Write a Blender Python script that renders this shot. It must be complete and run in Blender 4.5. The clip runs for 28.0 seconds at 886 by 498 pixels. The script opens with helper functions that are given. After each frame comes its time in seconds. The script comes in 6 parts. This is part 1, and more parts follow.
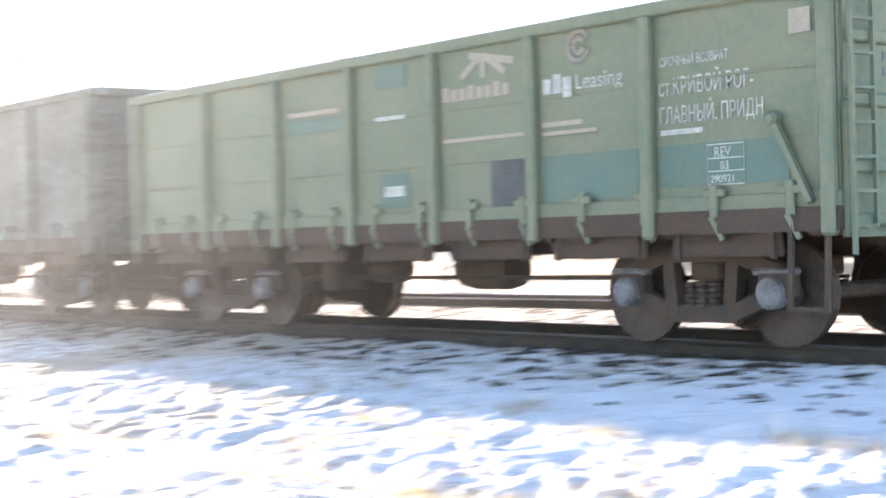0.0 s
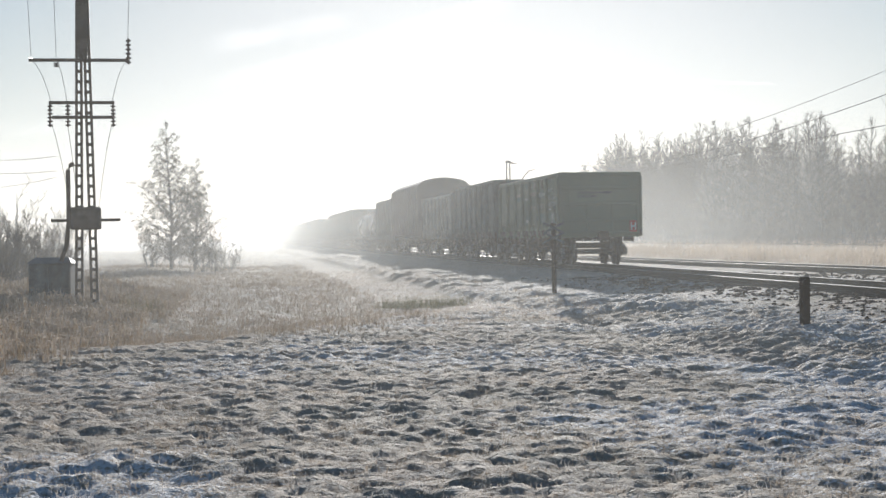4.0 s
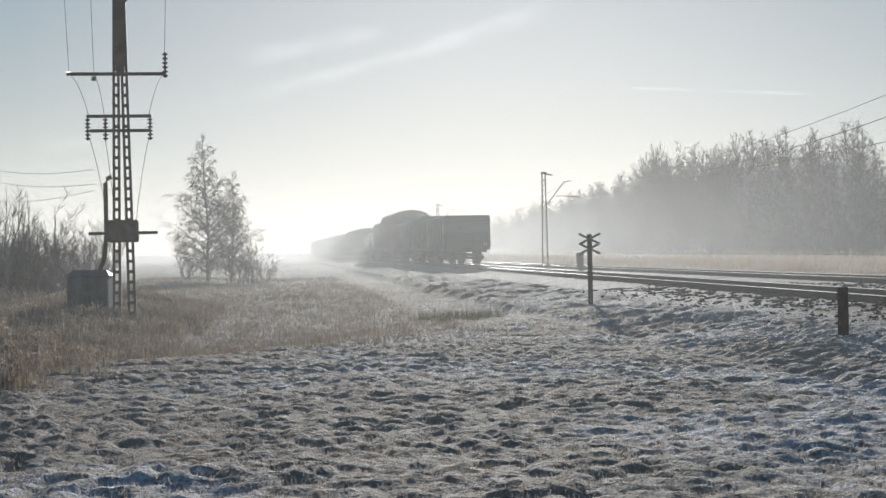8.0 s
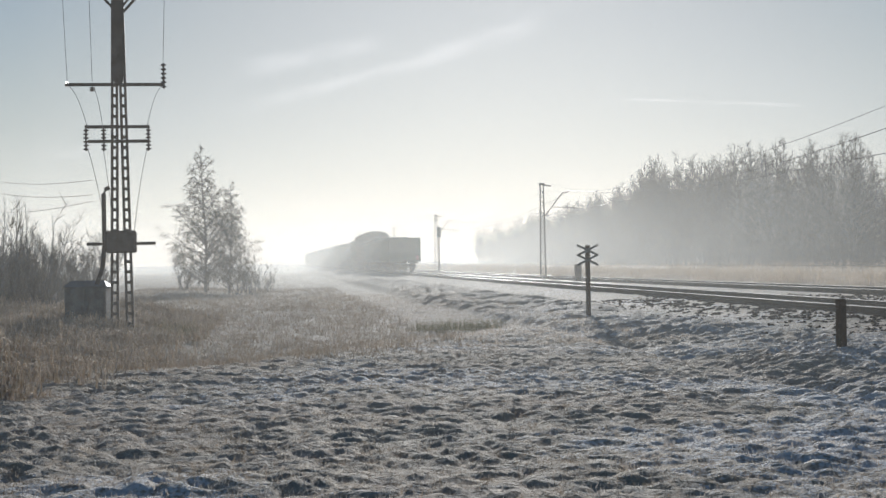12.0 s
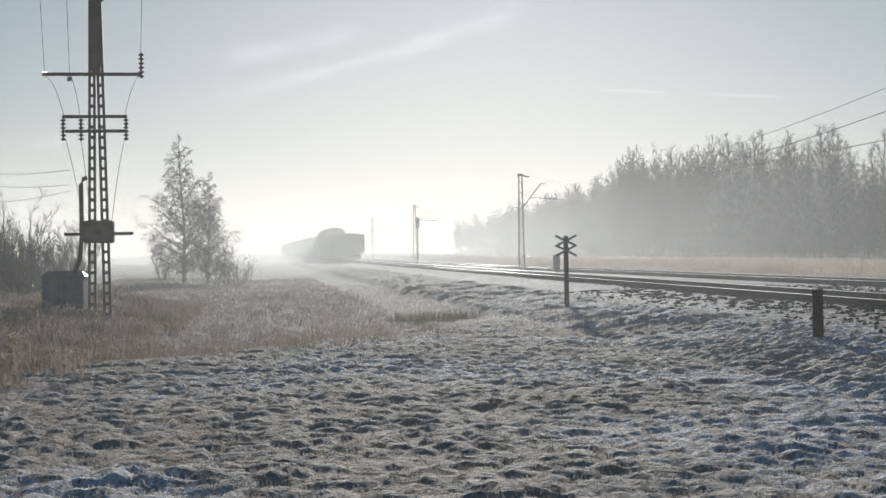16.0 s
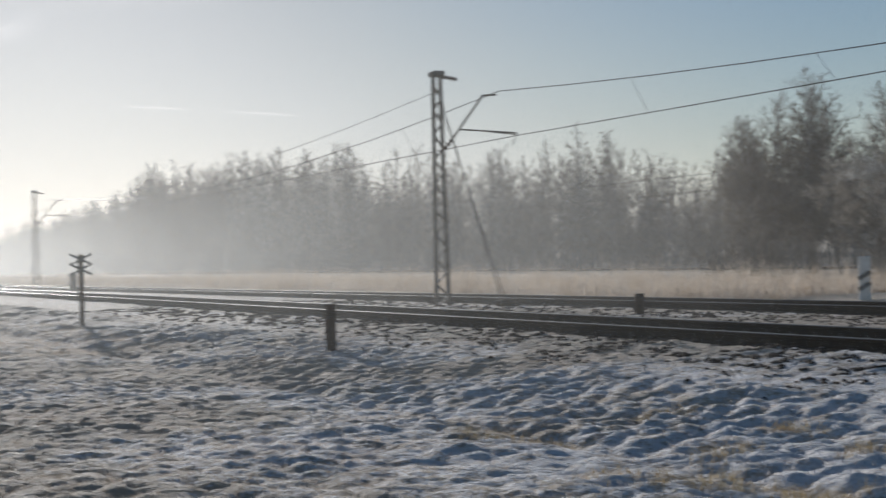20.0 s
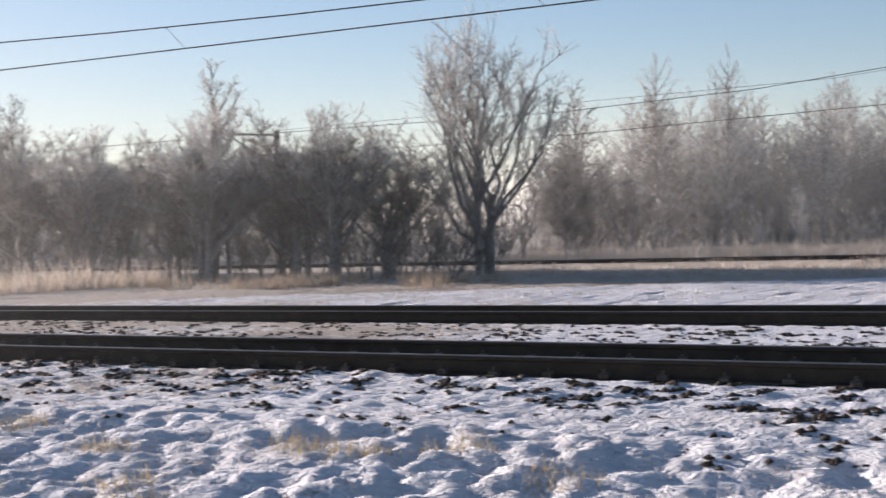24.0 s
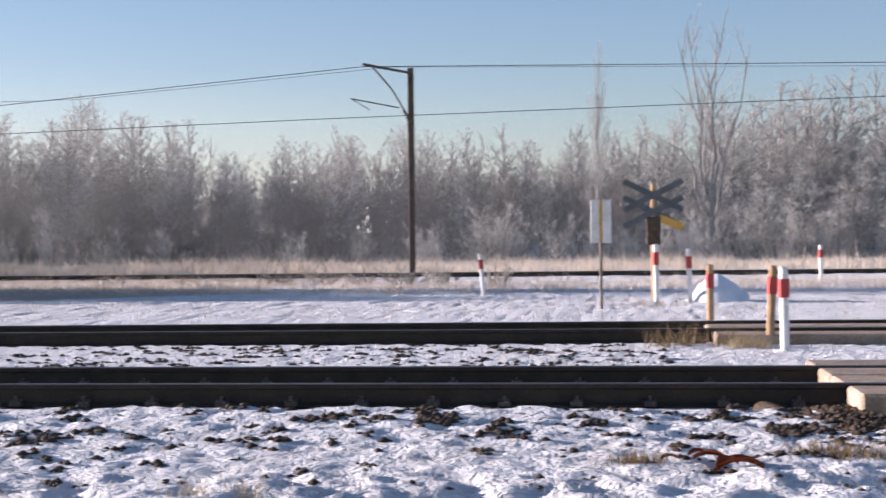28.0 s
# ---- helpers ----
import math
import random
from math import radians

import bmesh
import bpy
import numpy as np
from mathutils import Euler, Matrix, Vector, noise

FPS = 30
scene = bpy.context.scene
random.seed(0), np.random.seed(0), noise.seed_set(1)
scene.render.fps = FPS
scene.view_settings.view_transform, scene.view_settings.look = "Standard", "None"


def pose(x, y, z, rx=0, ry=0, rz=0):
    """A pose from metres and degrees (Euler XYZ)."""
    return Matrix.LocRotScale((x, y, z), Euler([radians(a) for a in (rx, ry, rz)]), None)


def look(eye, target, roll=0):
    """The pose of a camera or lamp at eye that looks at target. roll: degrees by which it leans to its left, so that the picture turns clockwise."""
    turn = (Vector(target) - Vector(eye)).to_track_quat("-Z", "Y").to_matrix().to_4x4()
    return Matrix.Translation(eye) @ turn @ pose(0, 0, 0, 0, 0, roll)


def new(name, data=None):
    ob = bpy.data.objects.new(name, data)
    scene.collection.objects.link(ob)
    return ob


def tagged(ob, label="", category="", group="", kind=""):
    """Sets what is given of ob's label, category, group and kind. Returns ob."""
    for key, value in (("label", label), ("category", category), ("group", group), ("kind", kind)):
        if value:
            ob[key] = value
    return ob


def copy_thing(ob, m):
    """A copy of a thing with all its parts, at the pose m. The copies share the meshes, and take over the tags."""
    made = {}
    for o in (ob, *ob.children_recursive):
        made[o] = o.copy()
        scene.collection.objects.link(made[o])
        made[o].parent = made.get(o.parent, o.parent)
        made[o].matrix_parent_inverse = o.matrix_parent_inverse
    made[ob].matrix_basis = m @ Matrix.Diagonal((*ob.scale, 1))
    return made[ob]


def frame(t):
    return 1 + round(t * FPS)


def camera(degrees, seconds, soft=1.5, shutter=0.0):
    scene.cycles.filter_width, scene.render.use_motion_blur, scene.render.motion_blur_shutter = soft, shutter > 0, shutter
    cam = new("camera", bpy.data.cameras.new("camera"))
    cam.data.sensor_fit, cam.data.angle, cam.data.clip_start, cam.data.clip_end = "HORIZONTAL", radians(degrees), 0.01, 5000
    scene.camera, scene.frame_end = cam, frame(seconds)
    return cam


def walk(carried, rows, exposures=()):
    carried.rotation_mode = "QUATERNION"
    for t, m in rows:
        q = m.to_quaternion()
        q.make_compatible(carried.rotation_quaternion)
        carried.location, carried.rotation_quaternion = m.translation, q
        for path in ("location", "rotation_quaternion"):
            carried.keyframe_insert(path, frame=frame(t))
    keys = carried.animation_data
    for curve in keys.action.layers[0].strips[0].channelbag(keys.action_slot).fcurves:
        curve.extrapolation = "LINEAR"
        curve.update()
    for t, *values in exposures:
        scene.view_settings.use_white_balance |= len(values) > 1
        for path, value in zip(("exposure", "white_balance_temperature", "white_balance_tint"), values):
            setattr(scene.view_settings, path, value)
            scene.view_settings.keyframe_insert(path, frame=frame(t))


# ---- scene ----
# ---- camera and its walk ----
EYE_H, ARM = 1.09, 0.28


def aim(yaw, pit, roll):
    """Pose of the hand-held camera: it turns on a short arm about one standing point. Degrees; yaw counter-clockwise from +x."""
    y, p = radians(yaw), radians(pit)
    way = Vector((math.cos(p) * math.cos(y), math.cos(p) * math.sin(y), math.sin(p)))
    eye = Vector((0, 0, EYE_H)) + way * ARM
    return look(eye, eye + way, roll)


cam = camera(31.66, 28.0, shutter=0.5)
AIMS = [
    (0, 140.635, -0.375, -1.649), (0.1, 143.758, -0.614, -1.688), (0.2, 146.053, -0.853, -1.727), (0.3, 148.211, -1.093, -1.766), (0.4, 149.866, -1.332, -1.805), (0.5, 151.275, -1.571, -1.844), (1, 158.370, -1.471, -2.352), (1.5, 162.769, -0.955, -2.132),
    (2, 166.306, -0.296, -1.761), (2.5, 168.486, -0.264, -1.152), (3, 170.639, -0.386, -1.028), (3.5, 171.976, -0.429, -0.876),
    (4, 172.515, -0.434, -0.906), (4.5, 172.923, -0.464, -0.938), (6.5, 173.657, -0.146, -1.129), (7, 173.582, -0.114, -1.189),
    (7.5, 173.760, -0.080, -1.151), (8, 173.811, 0.008, -1.106), (8.5, 173.895, 0.052, -1.063), (9, 173.881, 0.114, -1.147),
    (9.5, 173.909, 0.152, -1.135), (10, 173.801, 0.159, -1.037), (10.5, 173.735, 0.189, -0.996), (11, 173.709, 0.245, -1.046),
    (11.5, 173.744, 0.332, -1.021), (12, 173.733, 0.408, -1.027), (12.5, 173.712, 0.587, -1.015), (14.5, 173.447, 0.542, -0.835),
    (15, 173.373, 0.388, -0.808), (15.5, 173.201, 0.228, -0.939), (16, 172.956, 0.050, -0.983), (16.5, 172.791, -0.043, -0.976),
    (17, 171.855, -0.075, -0.973), (17.5, 171.066, -0.066, -0.993), (18, 169.860, 0.028, -1.167), (18.5, 167.827, 0.240, -1.223),
    (19, 164.108, 0.343, -1.420), (19.5, 160.058, 0.389, -1.656), (20, 155.520, 0.276, -1.649), (20.5, 150.773, 0.076, -1.578),
    (21, 144.979, 0.167, -1.753), (21.5, 141.226, 0.477, -1.547), (22, 136.982, 0.570, -1.490), (22.5, 133.129, 0.200, -1.614),
    (24.5, 119.732, -0.716, -1.365), (25, 116.226, -0.884, -1.026), (25.5, 112.697, -0.827, -0.985), (26, 109.262, -0.693, -1.089),
    (26.5, 106.104, -0.592, -1.150), (27, 102.314, -0.500, -0.966), (27.5, 98.794, -0.431, -0.971), (28, 95.950, -0.335, -0.622),
]
EXPOSURES = [(0.0, 3.4, 6750, 20), (1.0, 2.55, 6500, 16), (2.0, 1.5, 6250, 13), (3.0, 0.92, 6150, 11), (4.0, 0.42, 6000, 10), (5.5, 0.16, 5900, 9), (7.0, -0.01, 5900, 9), (17.0, -0.07, 5900, 9), (20.0, -0.03, 5950, 11), (21.0, 0.25, 6200, 15), (22.5, 0.8, 6500, 19), (25.0, 1.15, 6250, 24), (28.0, 1.24, 6200, 26)]
scene.cycles.transparent_max_bounces = 48
walk(cam, [(t, aim(a, b, c)) for t, a, b, c in AIMS], EXPOSURES)

# ---- light ----
SUN_AZ, SUN_EL = 171.5, 10.0
world = bpy.data.worlds.new("sky")
scene.world = world
world.use_nodes = True
wt = world.node_tree
bg = wt.nodes["Background"]
sky = wt.nodes.new("ShaderNodeTexSky")
sky.sky_type, sky.sun_disc = "NISHITA", False
sky.sun_elevation, sky.sun_rotation = radians(SUN_EL), radians(90 - SUN_AZ)
sky.air_density, sky.dust_density, sky.ozone_density = 0.9, 0.3, 2.0


def sky_math(op, a, b=0.0):
    n = wt.nodes.new("ShaderNodeMath")
    n.operation = op
    for i, q in enumerate((a, b)):
        if isinstance(q, (int, float)):
            n.inputs[i].default_value = q
        else:
            wt.links.new(q, n.inputs[i])
    return n.outputs[0]


def sky_range(v, lo, hi, a, z):
    n = wt.nodes.new("ShaderNodeMapRange")
    n.interpolation_type = "SMOOTHSTEP"
    for i, q in enumerate((lo, hi, a, z)):
        n.inputs[i + 1].default_value = q
    wt.links.new(v, n.inputs[0])
    return n.outputs[0]


def sky_mix(kind, f, a, b):
    n = wt.nodes.new("ShaderNodeMix")
    n.data_type, n.blend_type = "RGBA", kind
    for i, q in ((0, f), (6, a), (7, b)):
        if isinstance(q, tuple):
            n.inputs[i].default_value = (*q, 1)
        elif isinstance(q, float):
            n.inputs[i].default_value = q
        else:
            wt.links.new(q, n.inputs[i])
    return n.outputs[2]


# curve put into the sky colour flattens and desaturates the glow near the sun
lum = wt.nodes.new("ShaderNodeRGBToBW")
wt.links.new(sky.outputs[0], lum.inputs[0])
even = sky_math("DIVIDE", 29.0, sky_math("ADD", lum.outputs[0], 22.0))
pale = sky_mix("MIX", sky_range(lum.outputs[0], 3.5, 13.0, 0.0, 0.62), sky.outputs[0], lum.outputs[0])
toned = sky_mix("MULTIPLY", 1.0, pale, even)
# thin high cirrus: streaks placed to fit the camera's view at this aim
way = wt.nodes.new("ShaderNodeTexCoord")
fwd = aim(173.7, 0.4, -1.0).to_3x3()


def sky_dot(v):
    n = wt.nodes.new("ShaderNodeVectorMath")
    n.operation = "DOT_PRODUCT"
    n.inputs[1].default_value = v
    wt.links.new(way.outputs["Generated"], n.inputs[0])
    return n.outputs["Value"]


ahead = sky_math("MAXIMUM", sky_dot(fwd @ Vector((0, 0, -1))), 0.05)
su = sky_math("DIVIDE", sky_dot(fwd @ Vector((1, 0, 0))), ahead)
sv = sky_math("DIVIDE", sky_dot(fwd @ Vector((0, 1, 0))), ahead)
grain = wt.nodes.new("ShaderNodeTexNoise")
grain.inputs["Scale"].default_value, grain.inputs["Detail"].default_value = 1.0, 6
lay = wt.nodes.new("ShaderNodeCombineXYZ")
wt.links.new(sky_math("MULTIPLY", sky_math("ADD", su, sky_math("MULTIPLY", sv, 0.25)), 14.0), lay.inputs[0])
wt.links.new(sky_math("MULTIPLY", sky_math("SUBTRACT", sv, sky_math("MULTIPLY", su, 0.25)), 75.0), lay.inputs[1])
wt.links.new(lay.outputs[0], grain.inputs["Vector"])
puff = sky_range(grain.outputs[0], 0.30, 0.72, 0.15, 1.0)
cloud = toned
# middle u, v, half length, half width, slope, density
for cu, cv, hl, hw, sl, dens in ((-0.085, 0.124, 0.055, 0.010, 0.19, 0.34), (0.025, 0.134, 0.050, 0.010, 0.30, 0.38), (-0.06, 0.108, 0.10, 0.008, 0.26, 0.22), (0.17, 0.094, 0.09, 0.0016, -0.035, 0.34), (-0.245, 0.062, 0.03, 0.008, 0.08, 0.22), (0.13, 0.165, 0.14, 0.012, 0.12, 0.10)):
    du = sky_math("SUBTRACT", su, cu)
    across = sky_math("ABSOLUTE", sky_math("SUBTRACT", sky_math("SUBTRACT", sv, cv), sky_math("MULTIPLY", du, sl)))
    mask = sky_math("MULTIPLY", sky_range(across, 0.0, hw, 1.0, 0.0), sky_range(sky_math("ABSOLUTE", du), hl * 0.35, hl, 1.0, 0.0))
    cloud = sky_mix("MIX", sky_math("MULTIPLY", sky_math("MULTIPLY", mask, puff), dens), cloud, (20.0, 18.8, 17.6))
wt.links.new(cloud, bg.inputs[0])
bg.inputs[1].default_value = 0.06
lamp = bpy.data.lights.new("sun", "SUN")
lamp.energy, lamp.angle, lamp.color = 5.0, radians(0.6), (1.0, 0.93, 0.83)
sun_way = Vector((math.cos(radians(SUN_EL)) * math.cos(radians(SUN_AZ)), math.cos(radians(SUN_EL)) * math.sin(radians(SUN_AZ)), math.sin(radians(SUN_EL))))
sun = new("sun", lamp)
sun.matrix_world = look(sun_way * 60, (0, 0, 0))

# ---- materials ----


def material(name, colour, rough=0.8, metal=0.0, spots=None, scale=4.0, amount=0.5, bump=0.0, bump_scale=30.0, sheen=0.0, vary=0.0, trans=0.0):
    """Principled surface: colour broken by noise at two scales towards the colour spots, with fine relief."""
    m = bpy.data.materials.new(name)
    m.use_nodes = True
    nt = m.node_tree
    b = nt.nodes["Principled BSDF"]
    b.inputs["Roughness"].default_value, b.inputs["Metallic"].default_value = rough, metal
    b.inputs["Specular IOR Level"].default_value = 0.15 if rough > 0.85 else 0.4
    geo = nt.nodes.new("ShaderNodeTexCoord")
    n1, n2 = nt.nodes.new("ShaderNodeTexNoise"), nt.nodes.new("ShaderNodeTexNoise")
    n1.inputs["Scale"].default_value, n2.inputs["Scale"].default_value = scale, scale * 9
    n1.inputs["Detail"].default_value = 5
    for n in (n1, n2):
        nt.links.new(geo.outputs["Object"], n.inputs["Vector"])
    add = nt.nodes.new("ShaderNodeMath")
    add.operation = "ADD"
    nt.links.new(n1.outputs[0], add.inputs[0])
    nt.links.new(n2.outputs[0], add.inputs[1])
    ramp = nt.nodes.new("ShaderNodeMapRange")
    ramp.inputs[1].default_value, ramp.inputs[2].default_value = 1.0 - 0.35 * amount, 1.35 - 0.3 * amount
    nt.links.new(add.outputs[0], ramp.inputs[0])
    mix = nt.nodes.new("ShaderNodeMix")
    mix.data_type = "RGBA"
    mix.inputs[6].default_value = (*colour, 1)
    mix.inputs[7].default_value = (*(spots or [c * 0.6 for c in colour]), 1)
    nt.links.new(ramp.outputs[0], mix.inputs[0])
    out = mix.outputs[2]
    if vary:
        info = nt.nodes.new("ShaderNodeObjectInfo")
        hsv = nt.nodes.new("ShaderNodeHueSaturation")
        mr = nt.nodes.new("ShaderNodeMapRange")
        mr.inputs[3].default_value, mr.inputs[4].default_value = 1 - vary, 1 + vary
        nt.links.new(info.outputs["Random"], mr.inputs[0])
        nt.links.new(mr.outputs[0], hsv.inputs["Value"])
        nt.links.new(out, hsv.inputs["Color"])
        out = hsv.outputs[0]
    nt.links.new(out, b.inputs["Base Color"])
    if bump:
        n3 = nt.nodes.new("ShaderNodeTexNoise")
        n3.inputs["Scale"].default_value, n3.inputs["Detail"].default_value = bump_scale, 4
        nt.links.new(geo.outputs["Object"], n3.inputs["Vector"])
        bp = nt.nodes.new("ShaderNodeBump")
        bp.inputs["Strength"].default_value, bp.inputs["Distance"].default_value = bump, 0.02
        nt.links.new(n3.outputs[0], bp.inputs["Height"])
        nt.links.new(bp.outputs[0], b.inputs["Normal"])
    if trans:
        t = nt.nodes.new("ShaderNodeBsdfTranslucent")
        nt.links.new(out, t.inputs[0])
        ms = nt.nodes.new("ShaderNodeMixShader")
        ms.inputs[0].default_value = trans
        nt.links.new(b.outputs[0], ms.inputs[1])
        nt.links.new(t.outputs[0], ms.inputs[2])
        nt.links.new(ms.outputs[0], nt.nodes["Material Output"].inputs[0])
    return m


M_RAIL = material("rail_side_rust", (0.035, 0.028, 0.022), 0.8, 0.2, (0.06, 0.045, 0.03), 6, 0.5, 0.2, 60)
M_RAILTOP = material("rail_head_worn", (0.20, 0.19, 0.18), 0.5, 0.8, (0.16, 0.14, 0.12), 3, 0.4)
M_SLEEPER = material("sleeper_tarred_wood", (0.05, 0.038, 0.028), 0.9, 0, (0.09, 0.07, 0.05), 5, 0.5, 0.4, 40, vary=0.2)
M_CLIP = material("rail_clip_steel", (0.12, 0.10, 0.085), 0.6, 0.5, (0.05, 0.04, 0.03), 20, 0.5)
M_STONE = material("ballast_stone", (0.085, 0.062, 0.046), 0.9, 0, (0.04, 0.032, 0.026), 14, 0.5, 0.5, 50)
M_STEEL = material("galvanised_lattice_steel", (0.17, 0.16, 0.15), 0.65, 0.4, (0.10, 0.075, 0.05), 5, 0.6, 0.1, 60)
M_POLE = material("weathered_pole_steel", (0.14, 0.105, 0.08), 0.8, 0.2, (0.08, 0.055, 0.04), 4, 0.6, 0.15, 50)
M_WIRE = material("copper_wire_dull", (0.10, 0.085, 0.075), 0.6, 0.6, None, 3, 0.3)
M_INSUL = material("brown_porcelain", (0.09, 0.05, 0.035), 0.35, 0, (0.05, 0.03, 0.02), 9, 0.4)
M_GREEN = material("wagon_green_paint", (0.128, 0.172, 0.115), 0.62, 0, (0.17, 0.19, 0.125), 1.2, 0.75, 0.12, 30)
M_GREEN2 = material("wagon_faded_green_paint", (0.15, 0.185, 0.165), 0.7, 0, (0.10, 0.11, 0.09), 1.1, 0.8, 0.12, 30)
M_TEAL = material("teal_paint_patch", (0.085, 0.155, 0.13), 0.6, 0, (0.11, 0.165, 0.125), 2, 0.5)
M_DARKPATCH = material("dark_inspection_panel", (0.085, 0.10, 0.10), 0.7, 0, None, 3, 0.5)
M_UNDER = material("sooty_underframe", (0.062, 0.05, 0.042), 0.85, 0.1, (0.09, 0.06, 0.04), 4, 0.6, 0.2, 40)
M_WHEEL = material("wheel_steel", (0.09, 0.07, 0.055), 0.6, 0.5, (0.05, 0.035, 0.028), 5, 0.6)
M_TYRE = material("worn_wheel_tread", (0.45, 0.44, 0.42), 0.3, 0.9, None, 4, 0.3)
M_FROSTCAP = material("frosted_bearing_cap", (0.22, 0.22, 0.225), 0.7, 0, (0.12, 0.115, 0.11), 7, 0.6)
M_LETTER = material("white_stencil_paint", (0.52, 0.54, 0.51), 0.7, 0, (0.3, 0.34, 0.3), 9, 0.6)
M_PINK = material("pale_pink_emblem_paint", (0.36, 0.32, 0.26), 0.7, 0, (0.3, 0.28, 0.23), 9, 0.6)
M_RED = material("red_sign_paint", (0.46, 0.055, 0.045), 0.6, 0, (0.38, 0.06, 0.05), 7, 0.5)
M_WHITE = material("white_sign_paint", (0.78, 0.77, 0.74), 0.55, 0, (0.6, 0.57, 0.52), 5, 0.5)
M_TANK = material("tank_grey_paint", (0.20, 0.20, 0.19), 0.5, 0, (0.08, 0.07, 0.06), 0.9, 0.7)
M_BOX = material("covered_wagon_brown_paint", (0.14, 0.115, 0.095), 0.7, 0, (0.09, 0.07, 0.06), 1.2, 0.6)
M_WOODPOST = material("old_wooden_post", (0.12, 0.085, 0.06), 0.9, 0, (0.06, 0.045, 0.035), 9, 0.6, 0.5, 60)
M_BARK = material("frosted_bark", (0.17, 0.15, 0.135), 0.95, 0, (0.30, 0.285, 0.27), 6, 0.6, 0.4, 40, vary=0.15)
M_BIRCH = material("birch_bark", (0.30, 0.285, 0.265), 0.9, 0, (0.10, 0.09, 0.08), 5, 0.6, 0.3, 40, vary=0.1)
M_RIME = material("rime_covered_twigs", (0.57, 0.56, 0.53), 0.95, 0, (0.37, 0.35, 0.31), 1.2, 0.6, vary=0.18, trans=0.35)
# brown twigs; on some birches the dark tone stands in for backlight
M_RIME_DARK = material("brown_twigs_with_rime", (0.25, 0.225, 0.19), 0.95, 0, (0.15, 0.13, 0.105), 1.2, 0.6, vary=0.2, trans=0.16)
M_RIME_MID = material("lightly_rimed_twigs", (0.42, 0.385, 0.34), 0.95, 0, (0.25, 0.225, 0.19), 1.2, 0.6, vary=0.18, trans=0.22)
M_REED = material("frosted_dry_reed", (0.36, 0.27, 0.175), 0.95, 0, (0.52, 0.44, 0.36), 2.5, 0.6, vary=0.15, trans=0.22)
M_FROSTGRASS = material("frosted_short_grass", (0.78, 0.72, 0.66), 0.95, 0, (0.44, 0.34, 0.24), 2.5, 0.6, trans=0.5)
M_PALEREED = material("pale_frosted_reed", (0.50, 0.38, 0.26), 0.95, 0, (0.74, 0.65, 0.55), 1.1, 0.7, vary=0.1, trans=0.4)
M_RUSH = material("green_brown_rush", (0.17, 0.16, 0.08), 0.95, 0, (0.32, 0.29, 0.20), 3, 0.6, vary=0.15, trans=0.25)
M_EARTH = material("bare_brown_earth", (0.055, 0.038, 0.026), 0.95, 0, (0.11, 0.08, 0.055), 9, 0.6, 0.6, 30)
M_WEED = material("brown_dead_weeds", (0.16, 0.10, 0.055), 0.95, 0, (0.30, 0.23, 0.13), 5, 0.6, trans=0.3)
M_STRAW = material("dry_yellow_grass", (0.34, 0.235, 0.10), 0.95, 0, (0.50, 0.42, 0.28), 3, 0.6, vary=0.15, trans=0.35)
M_CABINET = material("grey_switch_cabinet_paint", (0.17, 0.18, 0.18), 0.6, 0.1, (0.11, 0.11, 0.10), 3, 0.6)
M_PLANK = material("crossing_timber", (0.30, 0.21, 0.14), 0.9, 0, (0.42, 0.34, 0.27), 4, 0.6, 0.4, 40, vary=0.12)
M_TANPOST = material("bare_wood_marker_post", (0.42, 0.28, 0.16), 0.9, 0, (0.3, 0.2, 0.12), 7, 0.5, 0.3, 50)
M_SNOWPILE = material("heaped_snow", (0.80, 0.81, 0.83), 0.7, 0, (0.7, 0.7, 0.72), 3, 0.5, 0.5, 12)
M_ORANGE = material("rusty_red_dead_plant", (0.30, 0.09, 0.04), 0.9, 0, (0.18, 0.06, 0.03), 9, 0.5)
M_AMBER = material("amber_sign_board", (0.62, 0.36, 0.08), 0.6, 0, None, 5, 0.3)
M_BACKSIGN = material("grey_back_of_sign", (0.13, 0.145, 0.15), 0.6, 0.3, (0.09, 0.1, 0.1), 5, 0.5)


